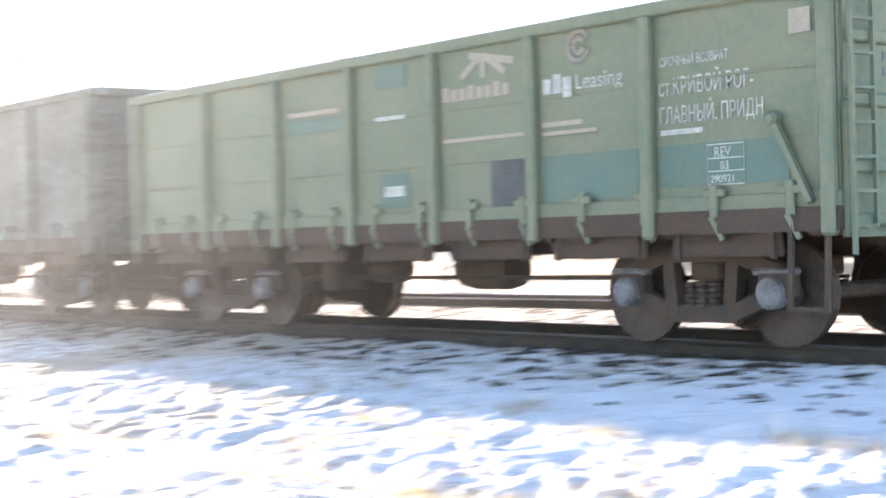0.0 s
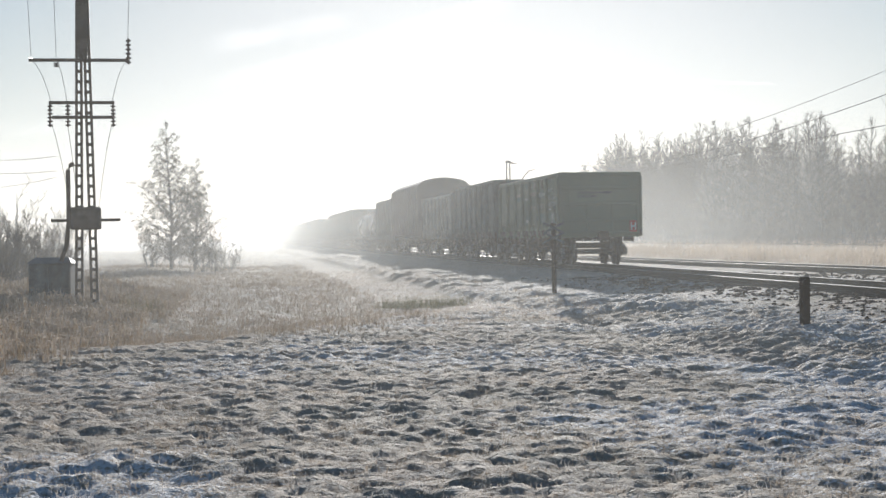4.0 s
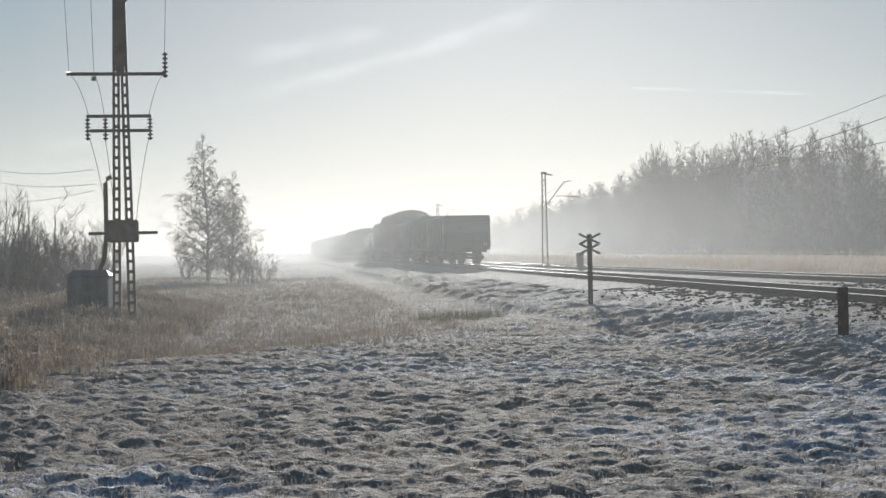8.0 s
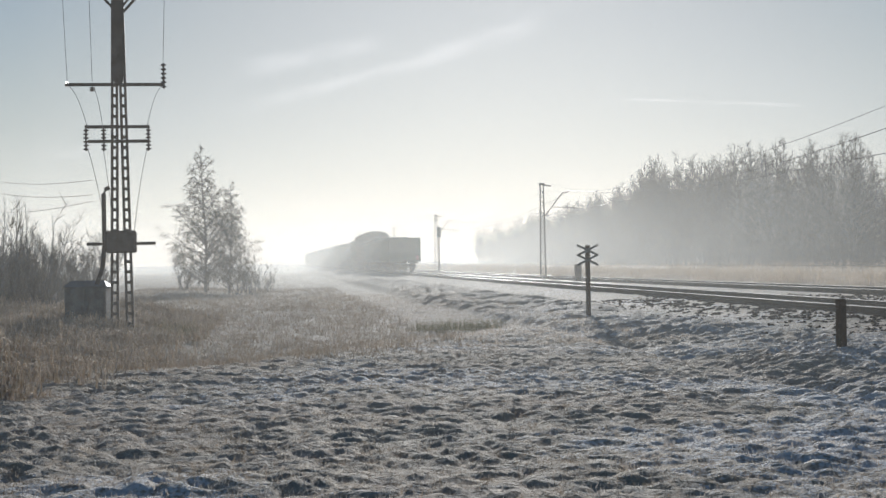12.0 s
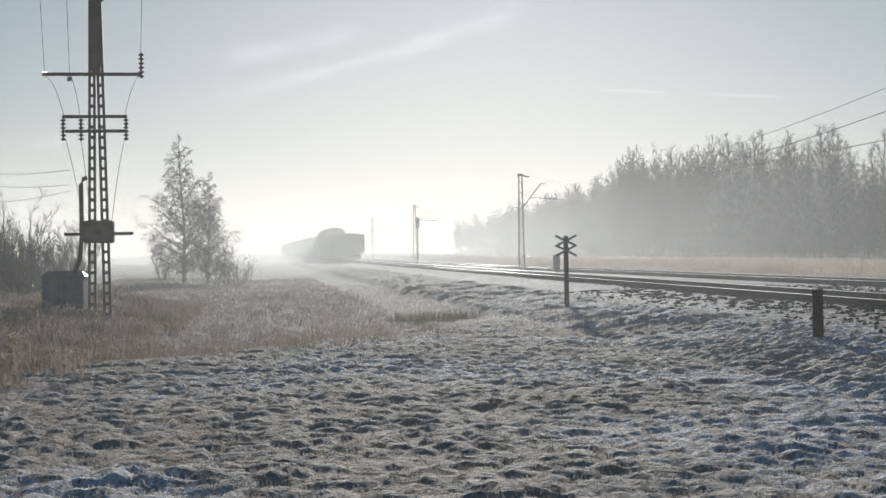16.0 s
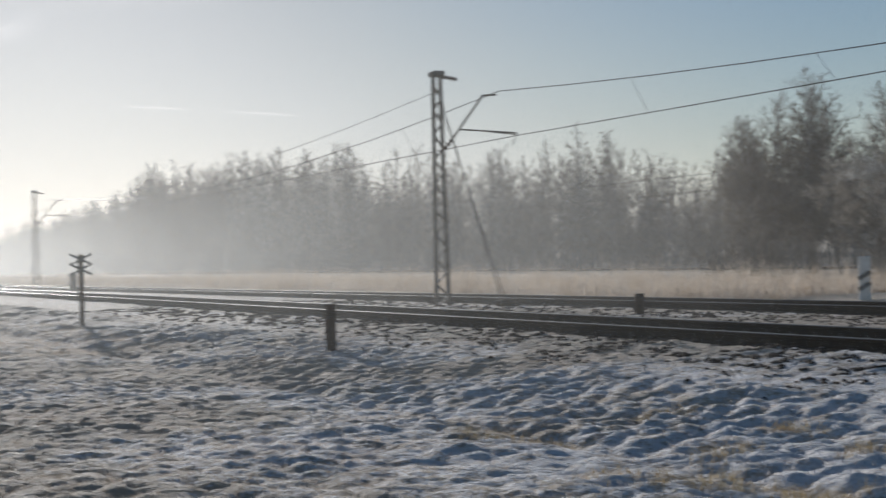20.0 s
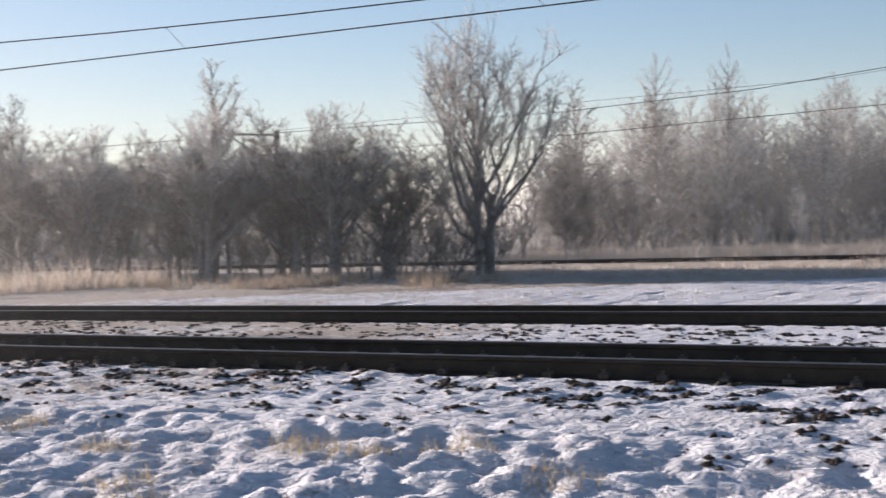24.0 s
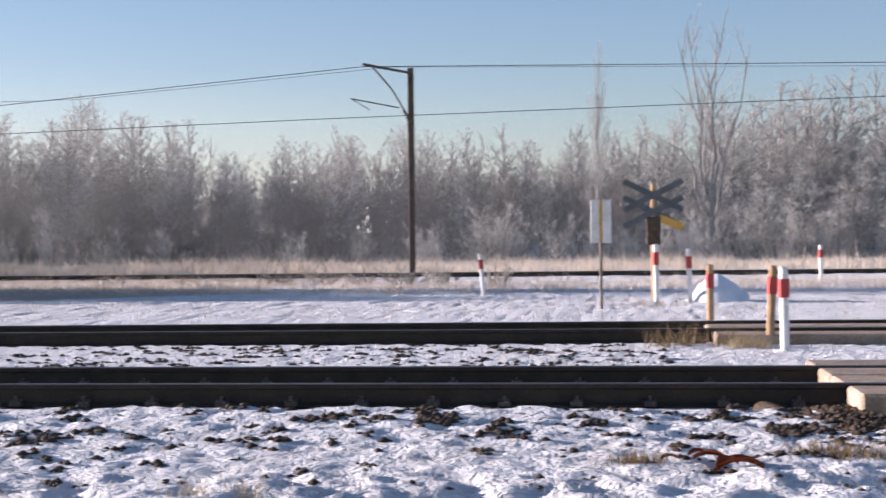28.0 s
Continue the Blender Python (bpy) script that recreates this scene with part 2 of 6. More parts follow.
def ground_material():
    """Snow and frost over short grass; 'brown' bares dry grass, 'stone' bares dark ballast."""
    m = bpy.data.materials.new("snowy_ground")
    m.use_nodes = True
    nt = m.node_tree
    b = nt.nodes["Principled BSDF"]
    b.inputs["Roughness"].default_value, b.inputs["Specular IOR Level"].default_value = 0.85, 0.3
    b.inputs["Sheen Weight"].default_value, b.inputs["Sheen Roughness"].default_value = 0.2, 0.5
    tc = nt.nodes.new("ShaderNodeTexCoord")

    def tex(scale, detail=4.0):
        n = nt.nodes.new("ShaderNodeTexNoise")
        n.inputs["Scale"].default_value, n.inputs["Detail"].default_value = scale, detail
        nt.links.new(tc.outputs["Object"], n.inputs["Vector"])
        return n.outputs[0]

    def ramp(v, lo, hi, a=0.0, z=1.0):
        r = nt.nodes.new("ShaderNodeMapRange")
        for i, q in enumerate((lo, hi, a, z)):
            r.inputs[i + 1].default_value = q
        nt.links.new(v, r.inputs[0])
        return r.outputs[0]

    def math2(op, a, c):
        n = nt.nodes.new("ShaderNodeMath")
        n.operation = op
        for i, q in enumerate((a, c)):
            if isinstance(q, float):
                n.inputs[i].default_value = q
            else:
                nt.links.new(q, n.inputs[i])
        return n.outputs[0]

    def blend(f, a, c):
        n = nt.nodes.new("ShaderNodeMix")
        n.data_type = "RGBA"
        nt.links.new(f, n.inputs[0])
        for i, q in ((6, a), (7, c)):
            if isinstance(q, tuple):
                n.inputs[i].default_value = (*q, 1)
            else:
                nt.links.new(q, n.inputs[i])
        return n.outputs[2]

    def attr(name):
        n = nt.nodes.new("ShaderNodeAttribute")
        n.attribute_name = name
        return n.outputs["Fac"]

    snow = blend(ramp(tex(2.2), 0.35, 0.7), (0.87, 0.855, 0.845), (0.77, 0.745, 0.72))
    straw = blend(ramp(tex(6.0), 0.35, 0.65), (0.36, 0.26, 0.165), (0.58, 0.49, 0.39))
    frost = blend(ramp(tex(0.35), 0.4, 0.62), straw, (0.47, 0.385, 0.275))
    speck = math2("ADD", tex(30.0, 6.0), math2("MULTIPLY", tex(3.5), 0.7))
    bare = ramp(math2("ADD", speck, math2("MULTIPLY", attr("brown"), 0.75)), 1.10, 1.25)
    col = blend(bare, snow, frost)
    pebble = math2("ADD", math2("ADD", math2("MULTIPLY", tex(15.0, 3.0), 0.85), math2("MULTIPLY", tex(1.3, 2.0), 0.15)), math2("MULTIPLY", attr("stone"), 0.42))
    earth = blend(ramp(tex(31.0), 0.35, 0.65), (0.042, 0.033, 0.027), (0.105, 0.072, 0.05))
    col = blend(ramp(pebble, 0.825, 0.86), col, earth)
    nt.links.new(col, b.inputs["Base Color"])
    bp = nt.nodes.new("ShaderNodeBump")
    bp.inputs["Strength"].default_value, bp.inputs["Distance"].default_value = 1.0, 0.08
    nt.links.new(math2("ADD", tex(26.0, 6.0), math2("MULTIPLY", tex(8.0, 4.0), 1.5)), bp.inputs["Height"])
    nt.links.new(bp.outputs[0], b.inputs["Normal"])
    return m


M_GROUND = ground_material()

# ---- mesh helpers ----


def part(name, bm, mat, parent=None, label="", smooth=False):
    """Links a bmesh as one mesh object, as a part of parent or as a top-level thing."""
    me = bpy.data.meshes.new(name)
    if smooth:
        for f in bm.faces:
            f.smooth = True
    bm.to_mesh(me)
    bm.free()
    for q in mat if isinstance(mat, (list, tuple)) else [mat]:
        me.materials.append(q)
    ob = new(name, me)
    if parent:
        ob.parent = parent
    return tagged(ob, label)


def again(ob, m, parent=None):
    """One more object on the same mesh."""
    c = new(ob.name.split(".")[0], ob.data)
    c.parent = parent or ob.parent
    c.matrix_basis = m
    return c


def box(bm, x0, x1, y0, y1, z0, z1, bevel=0.0, m=None):
    g = bmesh.ops.create_cube(bm, size=1)
    vs = g["verts"]
    for v in vs:
        v.co = Vector(((x0 + x1) / 2 + v.co.x * (x1 - x0), (y0 + y1) / 2 + v.co.y * (y1 - y0), (z0 + z1) / 2 + v.co.z * (z1 - z0)))
    if bevel:
        es = list({e for v in vs for e in v.link_edges})
        vs = [v for v in bmesh.ops.bevel(bm, geom=es, offset=bevel, segments=1, affect="EDGES")["verts"]]
    if m:
        bmesh.ops.transform(bm, matrix=m, verts=vs)
    return bm


def beam(bm, a, b, w, d=None, up=(0, 0, 1)):
    """A square bar from a to b."""
    a, b = Vector(a), Vector(b)
    t = (b - a).normalized()
    u = Vector(up)
    if abs(t.dot(u)) > 0.98:
        u = Vector((1, 0, 0))
    s = t.cross(u).normalized() * w / 2
    n = s.cross(t).normalized() * (d or w) / 2
    va = [bm.verts.new(a + i * s + j * n) for i, j in ((-1, -1), (1, -1), (1, 1), (-1, 1))]
    vb = [bm.verts.new(b + i * s + j * n) for i, j in ((-1, -1), (1, -1), (1, 1), (-1, 1))]
    for i in range(4):
        bm.faces.new((va[i], va[(i + 1) % 4], vb[(i + 1) % 4], vb[i]))
    bm.faces.new(va[::-1])
    bm.faces.new(vb)
    return bm


def tube(bm, pts, radii, sides=6):
    """A round bar along points with a radius at each."""
    rings = []
    for i, p in enumerate(pts):
        p = Vector(p)
        t = (Vector(pts[min(i + 1, len(pts) - 1)]) - Vector(pts[max(i - 1, 0)])).normalized()
        u = Vector((0, 0, 1)) if abs(t.z) < 0.9 else Vector((1, 0, 0))
        s = t.cross(u).normalized()
        n = s.cross(t)
        r = radii[i] if isinstance(radii, (list, tuple)) else radii
        rings.append([bm.verts.new(p + r * (math.cos(a) * s + math.sin(a) * n)) for a in (2 * math.pi * k / sides for k in range(sides))])
    for a, b in zip(rings, rings[1:]):
        for k in range(sides):
            bm.faces.new((a[k], a[(k + 1) % sides], b[(k + 1) % sides], b[k]))
    bm.faces.new(rings[0][::-1])
    bm.faces.new(rings[-1])
    return bm


def lathe(bm, profile, m=None, sides=16):
    """A turned body: profile of (radius, height) about z."""
    rings = [[bm.verts.new((r * math.cos(2 * math.pi * k / sides), r * math.sin(2 * math.pi * k / sides), z)) for k in range(sides)] for r, z in profile]
    for a, b in zip(rings, rings[1:]):
        for k in range(sides):
            bm.faces.new((a[k], a[(k + 1) % sides], b[(k + 1) % sides], b[k]))
    bm.faces.new(rings[0][::-1])
    bm.faces.new(rings[-1])
    if m:
        bmesh.ops.transform(bm, matrix=m, verts=[v for q in rings for v in q])
    return bm


def mesh_of(name, verts, faces, mat, parent=None, label="", smooth=False):
    me = bpy.data.meshes.new(name)
    me.from_pydata(verts, [], faces)
    me.materials.append(mat)
    if smooth:
        me.polygons.foreach_set("use_smooth", [True] * len(me.polygons))
    ob = new(name, me)
    if parent:
        ob.parent = parent
    return tagged(ob, label)


# ---- plan: rails, ground ----
TRACK_Y = 12.87


def track_y(x, off=0.0):
    return TRACK_Y + off + 0.0 * x


def rail_z(x, off=0.0):
    """Level of the rail heads; the second track falls slightly to the west."""
    return 0.0 * x + (np.clip(0.02 + 0.0018 * x, -0.2, 0.03) if off else 0.0)


TRACK2, TRACK3 = 6.75, 55.0
RNG = np.random.default_rng(7)
LATTICE = RNG.random((256, 256))


def vnoise(x, y, cell, shift=0):
    """Smooth value noise of cells that wide, 0 to 1."""
    u, v = x / cell + shift * 17.3, y / cell + shift * 9.1
    i, j = np.floor(u).astype(int), np.floor(v).astype(int)
    a, b = u - i, v - j
    a, b = a * a * (3 - 2 * a), b * b * (3 - 2 * b)
    g = lambda p, q: LATTICE[p % 256, q % 256]
    return (g(i, j) * (1 - a) + g(i + 1, j) * a) * (1 - b) + (g(i, j + 1) * (1 - a) + g(i + 1, j + 1) * a) * b


def domes(x, y, cx, cy, shift=0):
    """Rounded tussocks with creases between them: 1 on a tussock's top, 0 at its foot."""
    u, v = x / cx + shift * 7.7, y / cy + shift * 3.1
    i, j = np.floor(u).astype(int), np.floor(v).astype(int)
    best = np.full(np.shape(u), 9.0)
    for a in (-1, 0, 1):
        for b in (-1, 0, 1):
            p, q = i + a, j + b
            d = (p + LATTICE[(p + 31 * shift) % 256, q % 256] - u) ** 2 + (q + LATTICE[(p + 101) % 256, (q + 57 + shift) % 256] - v) ** 2
            best = np.minimum(best, d)
    return np.clip(1 - 1.25 * best, 0, 1)


def sstep(v, lo, hi):
    t = np.clip((v - lo) / (hi - lo), 0, 1)
    return t * t * (3 - 2 * t)


def field_z(x, y):
    """Field level without the railway bank: a low rise at the camera, a hollow meadow beyond it."""
    hollow = sstep(-x - 24 - 1.7 * np.clip(y, -4, 6), 0, 7) * sstep(y, -5, -1)
    z = -0.40 - 0.06 * sstep(-x, 6, 24) - 0.22 * hollow
    back = sstep(y - TRACK_Y, 9, 13)
    # rise behind the woods is added to hide the bright horizon between trunks
    return z * (1 - back) + (-0.22 + 0.003 * np.clip(y - 60, 0, 100) + 1.7 * sstep(y - 12 * sstep(x, -60, -36), 80, 100)) * back


def ground_z(x, y, rough=True):
    x, y = np.asarray(x, float), np.asarray(y, float)
    d = y - track_y(x)
    rz = rail_z(x)
    f = field_z(x, y)
    bed = -0.20 + 0.04 * sstep(np.abs(d), 0.95, 1.15)
    front = np.interp(-d, [1.5, 2.6, 3.8, 6.7], [0.0, 0.07, 0.12, 0.36]) + 0.05 * np.exp(-((d + 6.8) / 0.3) ** 2)
    top = rz + bed - np.where(d < 0, front, 0)
    d2 = d - TRACK2
    top = np.where(d > 3.4, rail_z(x, TRACK2) - 0.20 + 0.04 * sstep(np.abs(d2), 0.95, 1.15), top)
    w = sstep(-d, 6.5, 7.2)
    w2 = sstep(d2, 1.6, 5.0)
    z = np.where(d < 0, top * (1 - w) + f * w, top * (1 - w2) + f * w2)
    if rough:
        shoulder = sstep(-d, 1.2, 1.6) * (1 - sstep(-d, 3.0, 4.2))
        beds = np.where((d > -1.3) & (d2 < 2.4), 0.25, 1.0)
        bank = sstep(-d, 3.0, 4.2) * (1 - sstep(-d, 6.4, 6.9))
        distant = sstep(-x, 28, 40)
        field = np.where(d < 0, 1 - shoulder - bank, 0.55)
        near = 1 - sstep(-x, 30, 38)
        patch = 0.55 + 0.9 * vnoise(x, y, 1.9, 3)
        tuss = 0.04 * domes(x + 0.3 * y, y, 0.48, 0.36, 1) * patch + near * (0.050 * domes(x, y, 0.22, 0.18, 2) * (0.3 + 1.2 * vnoise(x, y, 0.7, 8)) + 0.028 * domes(x, y, 0.12, 0.10, 8)) + distant * 0.08 * domes(x, y, 0.9, 0.6, 9)
        lumps = (0.078 * domes(x + 0.4 * y, y, 0.25, 0.36, 3) + distant * 0.12 * domes(x, y, 0.9, 0.9, 10) + 0.05 * sstep(vnoise(x, y, 1.1, 11), 0.5, 0.9) * domes(x, y, 0.55, 0.5, 6)) * (0.4 + 1.2 * vnoise(x, y, 1.5, 9)) + near * 0.05 * domes(x, y, 0.13, 0.13, 4) * (0.4 + vnoise(x, y, 0.6, 15))
        grit = near * (0.030 * domes(x, y, 0.13, 0.11, 5) + 0.018 * vnoise(x, y, 0.3, 2))
        fine = near * 0.026 * (vnoise(x, y, 0.10, 5) - 0.5)
        swell = 0.03 * (vnoise(x, y, 1.3, 3) - 0.5) + 0.18 * (vnoise(x, y, 9.0, 4) - 0.5) * sstep(-d, 4, 12)
        z = z + beds * (field * (tuss - 0.055) + bank * (lumps - 0.07) + shoulder * (grit - 0.015) + fine + swell)
        z = z + np.where((d > 1.3) & (d2 < -1.0), near * (0.03 * domes(x, y, 0.14, 0.12, 7) - 0.015), 0)
    return z


def graded(spans):
    """Coordinates with the given step inside each span."""
    out = [spans[0][0]]
    for a, b, s in spans:
        n = max(1, int(round((b - a) / s)))
        out += [a + (b - a) * (k + 1) / n for k in range(n)]
    return np.array(out)


def build_ground():
    gx = graded([(-2500, -700, 300), (-700, -250, 25), (-250, -120, 4), (-120, -66, 0.6), (-66, -36, 0.2), (-36, -25, 0.10), (-25, 3, 0.06), (3, 9, 0.3), (9, 40, 1.5), (40, 200, 12), (200, 2500, 300)])
    gy = graded([(-2500, -300, 300), (-300, -60, 20), (-60, -20, 2.5), (-20, -8, 0.4), (-8, -4, 0.12), (-4, 11.6, 0.06), (11.6, 14.0, 0.25), (14.0, 18.4, 0.10), (18.4, 22, 0.35), (22, 60, 0.6), (60, 130, 3), (130, 600, 40), (600, 2500, 300)])
    X, Y = np.meshgrid(gx, gy, indexing="ij")
    Z = ground_z(X, Y)
    far = np.maximum(np.abs(X), np.abs(Y)) > 320
    Z = np.where(far, -0.4, Z)
    nx, ny = len(gx), len(gy)
    idx = np.arange(nx * ny).reshape(nx, ny)
    quads = np.stack([idx[:-1, :-1], idx[1:, :-1], idx[1:, 1:], idx[:-1, 1:]], -1).reshape(-1, 4)
    me = bpy.data.meshes.new("ground")
    me.from_pydata(np.stack([X, Y, Z], -1).reshape(-1, 3).tolist(), [], quads.tolist())
    me.polygons.foreach_set("use_smooth", [True] * len(me.polygons))
    d = Y - track_y(X)
    brown = 0.37 + 0.40 * sstep(vnoise(X, Y, 2.6, 6), 0.35, 0.85) + 0.16 * sstep(-X, 6, 16) + 0.25 * sstep(-X - 5.0 * (Y + 3.5), 0, 12) * sstep(-X, 8, 16)
    hollow = sstep(-X - 24 - 1.7 * np.clip(Y, -4, 6) + 7 * (vnoise(X, Y, 2.2, 7) - 0.5), -4, 6) * (1 - 0.75 * sstep(d + 3 * (vnoise(X, Y, 1.7, 10) - 0.5), -9.5, -6.5))
    verge = sstep(-X - 3.2 * (Y + 7.5), -3, 7) * sstep(-X, 8, 18)
    brown = np.maximum(brown, 0.97 * np.maximum(hollow, verge))
    brown = np.maximum(brown, 0.95 * sstep(d - TRACK2, 3.2, 6) * (1 - sstep(X + 22 - 1.45 * (Y - 28.7), -1.5, 1.0)))
    brown = np.maximum(brown, 0.9 * sstep(Y, 58, 61))
    slope = sstep(-d, 3.6, 4.6) * (1 - sstep(-d, 8.0, 9.5)) * sstep(X, -24, -12)
    brown = np.maximum(brown, 0.8 * slope * sstep(vnoise(X, Y, 1.1, 8), 0.5, 0.85))
    bank = sstep(-d, 2.4, 3.2) * (1 - sstep(-d, 8.0, 9.5)) * sstep(X, -28, -12)
    clean = np.maximum(sstep(d - TRACK2, 2.0, 2.8) * (1 - sstep(Y, 50, 53)) * sstep(X + 22 - 1.45 * (Y - 28.7), -1.0, 1.5), 0.35 * bank)
    # browning is lessened on the ground near the crossing
    whiter = sstep(X, -16, -6) * sstep(Y, 6.0, 8.5)
    brown = brown * (1 - 0.5 * clean) * (1 - 0.75 * whiter)
    stone = np.where(np.abs(d) < 4.2, 0.52 * (1 - sstep(np.abs(d), 2.2, 4.2)), 0)
    stone = np.maximum(stone, 0.50 * (1 - sstep(np.abs(d - TRACK2), 1.9, 2.6)))
    stone = np.maximum(stone, np.where((d > 0) & (d < TRACK2), 0.46, 0))
    stone = np.maximum(stone, 0.6 * (1 - sstep(np.abs(Y - TRACK3), 1.2, 2.8)))
    road = sstep(X, 1.0, 1.8) * (1 - sstep(X, 8, 9.5)) * sstep(Y, 13, 15)
    stone = stone * (1 - road)
    # creases are coloured browner than the tussock tops
    crease = 1 - domes(X, Y, 0.20, 0.15, 2)
    brown = brown + 0.14 * (crease - 0.6) * (1 - sstep(-X, 24, 34)) * np.where(d < -3, 1, 0)
    for key, a in (("brown", brown), ("stone", stone)):
        at = me.attributes.new(key, "FLOAT", "POINT")
        at.data.foreach_set("value", a.reshape(-1).astype(np.float32))
    me.materials.append(M_GROUND)
    return tagged(new("ground", me), "snowy field of frosted grass tussocks with a low railway bank", "ground", kind="structure")


build_ground()

# ---- railway tracks ----
RAIL = [(-0.066, -0.18), (0.066, -0.18), (0.066, -0.165), (0.012, -0.145), (0.009, -0.05), (0.034, -0.036), (0.034, -0.008), (0.026, 0.0), (-0.026, 0.0), (-0.034, -0.008), (-0.034, -0.036), (-0.009, -0.05), (-0.012, -0.145), (-0.066, -0.165)]


def rail_mesh(name, parent, xs, yf, zf):
    n = len(RAIL)
    verts, faces = [], []
    for i, x in enumerate(xs):
        y, z = float(yf(x)), float(zf(x))
        verts += [(x, y + a, z + b) for a, b in RAIL]
        if i:
            o = i * n
            faces += [(o - n + k, o - n + (k + 1) % n, o + (k + 1) % n, o + k) for k in range(n)]
    ob = mesh_of(name, verts, faces, M_RAIL, parent, "long rail with rusty sides and a worn bright head")
    ob.data.materials.append(M_RAILTOP)
    ob.data.polygons.foreach_set("material_index", [1 if k % n in (6, 7, 8) else 0 for k in range(len(faces))])
    return ob


def railway(label, off, base_y=None, step=0.543, ties=True, x1=60.0):
    yf = (lambda x: track_y(x, off)) if base_y is None else (lambda x: base_y)
    zf = (lambda x: rail_z(x, off)) if base_y is None else (lambda x: -0.07)
    rt = tagged(new("railway_track"), label, "railway track", "railway tracks")
    xs = np.concatenate([np.arange(-760, -150, 20), np.arange(-150, -20, 4), np.arange(-20, x1 + 0.1, 8)])
    for s in (-0.79, 0.79):
        rail_mesh("rail", rt, xs, lambda x: yf(x) + s, zf)
    if not ties:
        return rt
    tie = part("sleeper", box(bmesh.new(), -0.125, 0.125, -1.35, 1.35, -0.33, -0.185, 0.02), M_SLEEPER, rt)
    clip = bmesh.new()
    box(clip, -0.05, 0.05, -0.11, -0.045, -0.175, -0.125, 0.01)
    tube(clip, [(0.0, -0.085, -0.14), (0.0, -0.085, -0.09)], 0.016, 6)
    tube(clip, [(-0.04, -0.06, -0.12), (0.0, -0.03, -0.135), (0.04, -0.06, -0.12)], 0.012, 5)
    clip = part("rail_clip", clip, M_CLIP, rt)
    k, first = 0, True
    for x in np.arange(3.0, -78, -step):
        m = pose(x, float(yf(x)), float(zf(x)))
        if first:
            tie.matrix_basis = m
        else:
            again(tie, m)
        if x > -30 and off == 0:
            for s in (-0.79, 0.79):
                mm = m @ pose(0, s, 0)
                if first and s < 0:
                    clip.matrix_basis = mm
                else:
                    again(clip, mm)
        first = False
    if off:
        bpy.data.objects.remove(clip)
    return rt


railway("broad-gauge railway track with dark rails on snowy ballast", 0.0)
railway("electrified railway track with dark rails in thin snow", TRACK2)
railway("single railway track on a low snowy bank before the woods", 0, TRACK3, ties=False)

# ---- train ----
MOVING = []
PITCH = 13.92


def wheel_set(name, parent, m):
    w = bmesh.new()
    lathe(w, [(0.10, -0.10), (0.12, -0.075), (0.40, -0.045), (0.41, -0.065), (0.478, -0.065), (0.478, 0.055), (0.51, 0.065), (0.51, 0.09), (0.40, 0.085), (0.15, 0.06), (0.10, 0.10)], pose(0, -0.79, 0, 90, 0, 0), 22)
    lathe(w, [(0.10, -0.10), (0.12, -0.075), (0.40, -0.045), (0.41, -0.065), (0.478, -0.065), (0.478, 0.055), (0.51, 0.065), (0.51, 0.09), (0.40, 0.085), (0.15, 0.06), (0.10, 0.10)], pose(0, 0.79, 0, -90, 0, 0), 22)
    lathe(w, [(0.085, -1.1), (0.085, 1.1)], pose(0, 0, 0, 90, 0, 0), 10)
    ob = part(name, w, M_WHEEL, parent, "steel wheel set with worn bright treads", smooth=False)
    ob.matrix_basis = m
    return ob


def bogie(parent, x):
    """Three-piece freight bogie: two cast side frames, bolster, springs, bearing caps, two wheel sets."""
    b = bmesh.new()
    for s in (-1, 1):
        y = s * 1.02
        for q in (-1, 1):
            beam(b, (x + q * 1.02, y, 0.66), (x + q * 0.45, y, 0.86), 0.16, 0.14, (0, 1, 0))
            beam(b, (x + q * 1.0, y, 0.52), (x + q * 0.42, y, 0.30), 0.16, 0.13, (0, 1, 0))
            beam(b, (x + q * 0.42, y, 0.90), (x + q * 0.36, y, 0.26), 0.15, 0.12, (0, 1, 0))
            box(b, x + q * 0.925 - 0.19, x + q * 0.925 + 0.19, y - 0.10, y + 0.10, 0.44, 0.70, 0.03)
        beam(b, (x - 0.5, y, 0.87), (x + 0.5, y, 0.87), 0.17, 0.14, (0, 1, 0))
        beam(b, (x - 0.45, y, 0.28), (x + 0.45, y, 0.28), 0.17, 0.10, (0, 1, 0))
    box(b, x - 0.20, x + 0.20, -1.0, 1.0, 0.60, 0.80, 0.03)
    bo = part("bogie", b, M_UNDER, parent, "sooty cast freight bogie")
    sp = bmesh.new()
    for s in (-1, 1):
        for q in (-0.15, 0.0, 0.15):
            for k in range(5):
                lathe(sp, [(0.055, 0), (0.068, 0.015), (0.068, 0.03), (0.055, 0.045)], pose(x + q, s * 1.03, 0.34 + 0.052 * k), 8)
    part("spring", sp, M_UNDER, bo)
    caps = bmesh.new()
    for s in (-1, 1):
        for q in (-1, 1):
            lathe(caps, [(0.15, 0), (0.15, 0.13), (0.11, 0.16)], pose(x + q * 0.925, s * 1.06, 0.49, -90 * s, 0, 0), 12)
            box(caps, x + q * 0.925 - 0.26, x + q * 0.925 + 0.26, s * 1.06 - 0.07, s * 1.06 + 0.07, 0.66, 0.73, 0.03)
    part("bearing_cap", caps, M_FROSTCAP, bo, "pale frosted bearing caps")
    for q in (-1, 1):
        wheel_set("wheel", bo, pose(x + q * 0.925, 0, 0.478))
    return bo


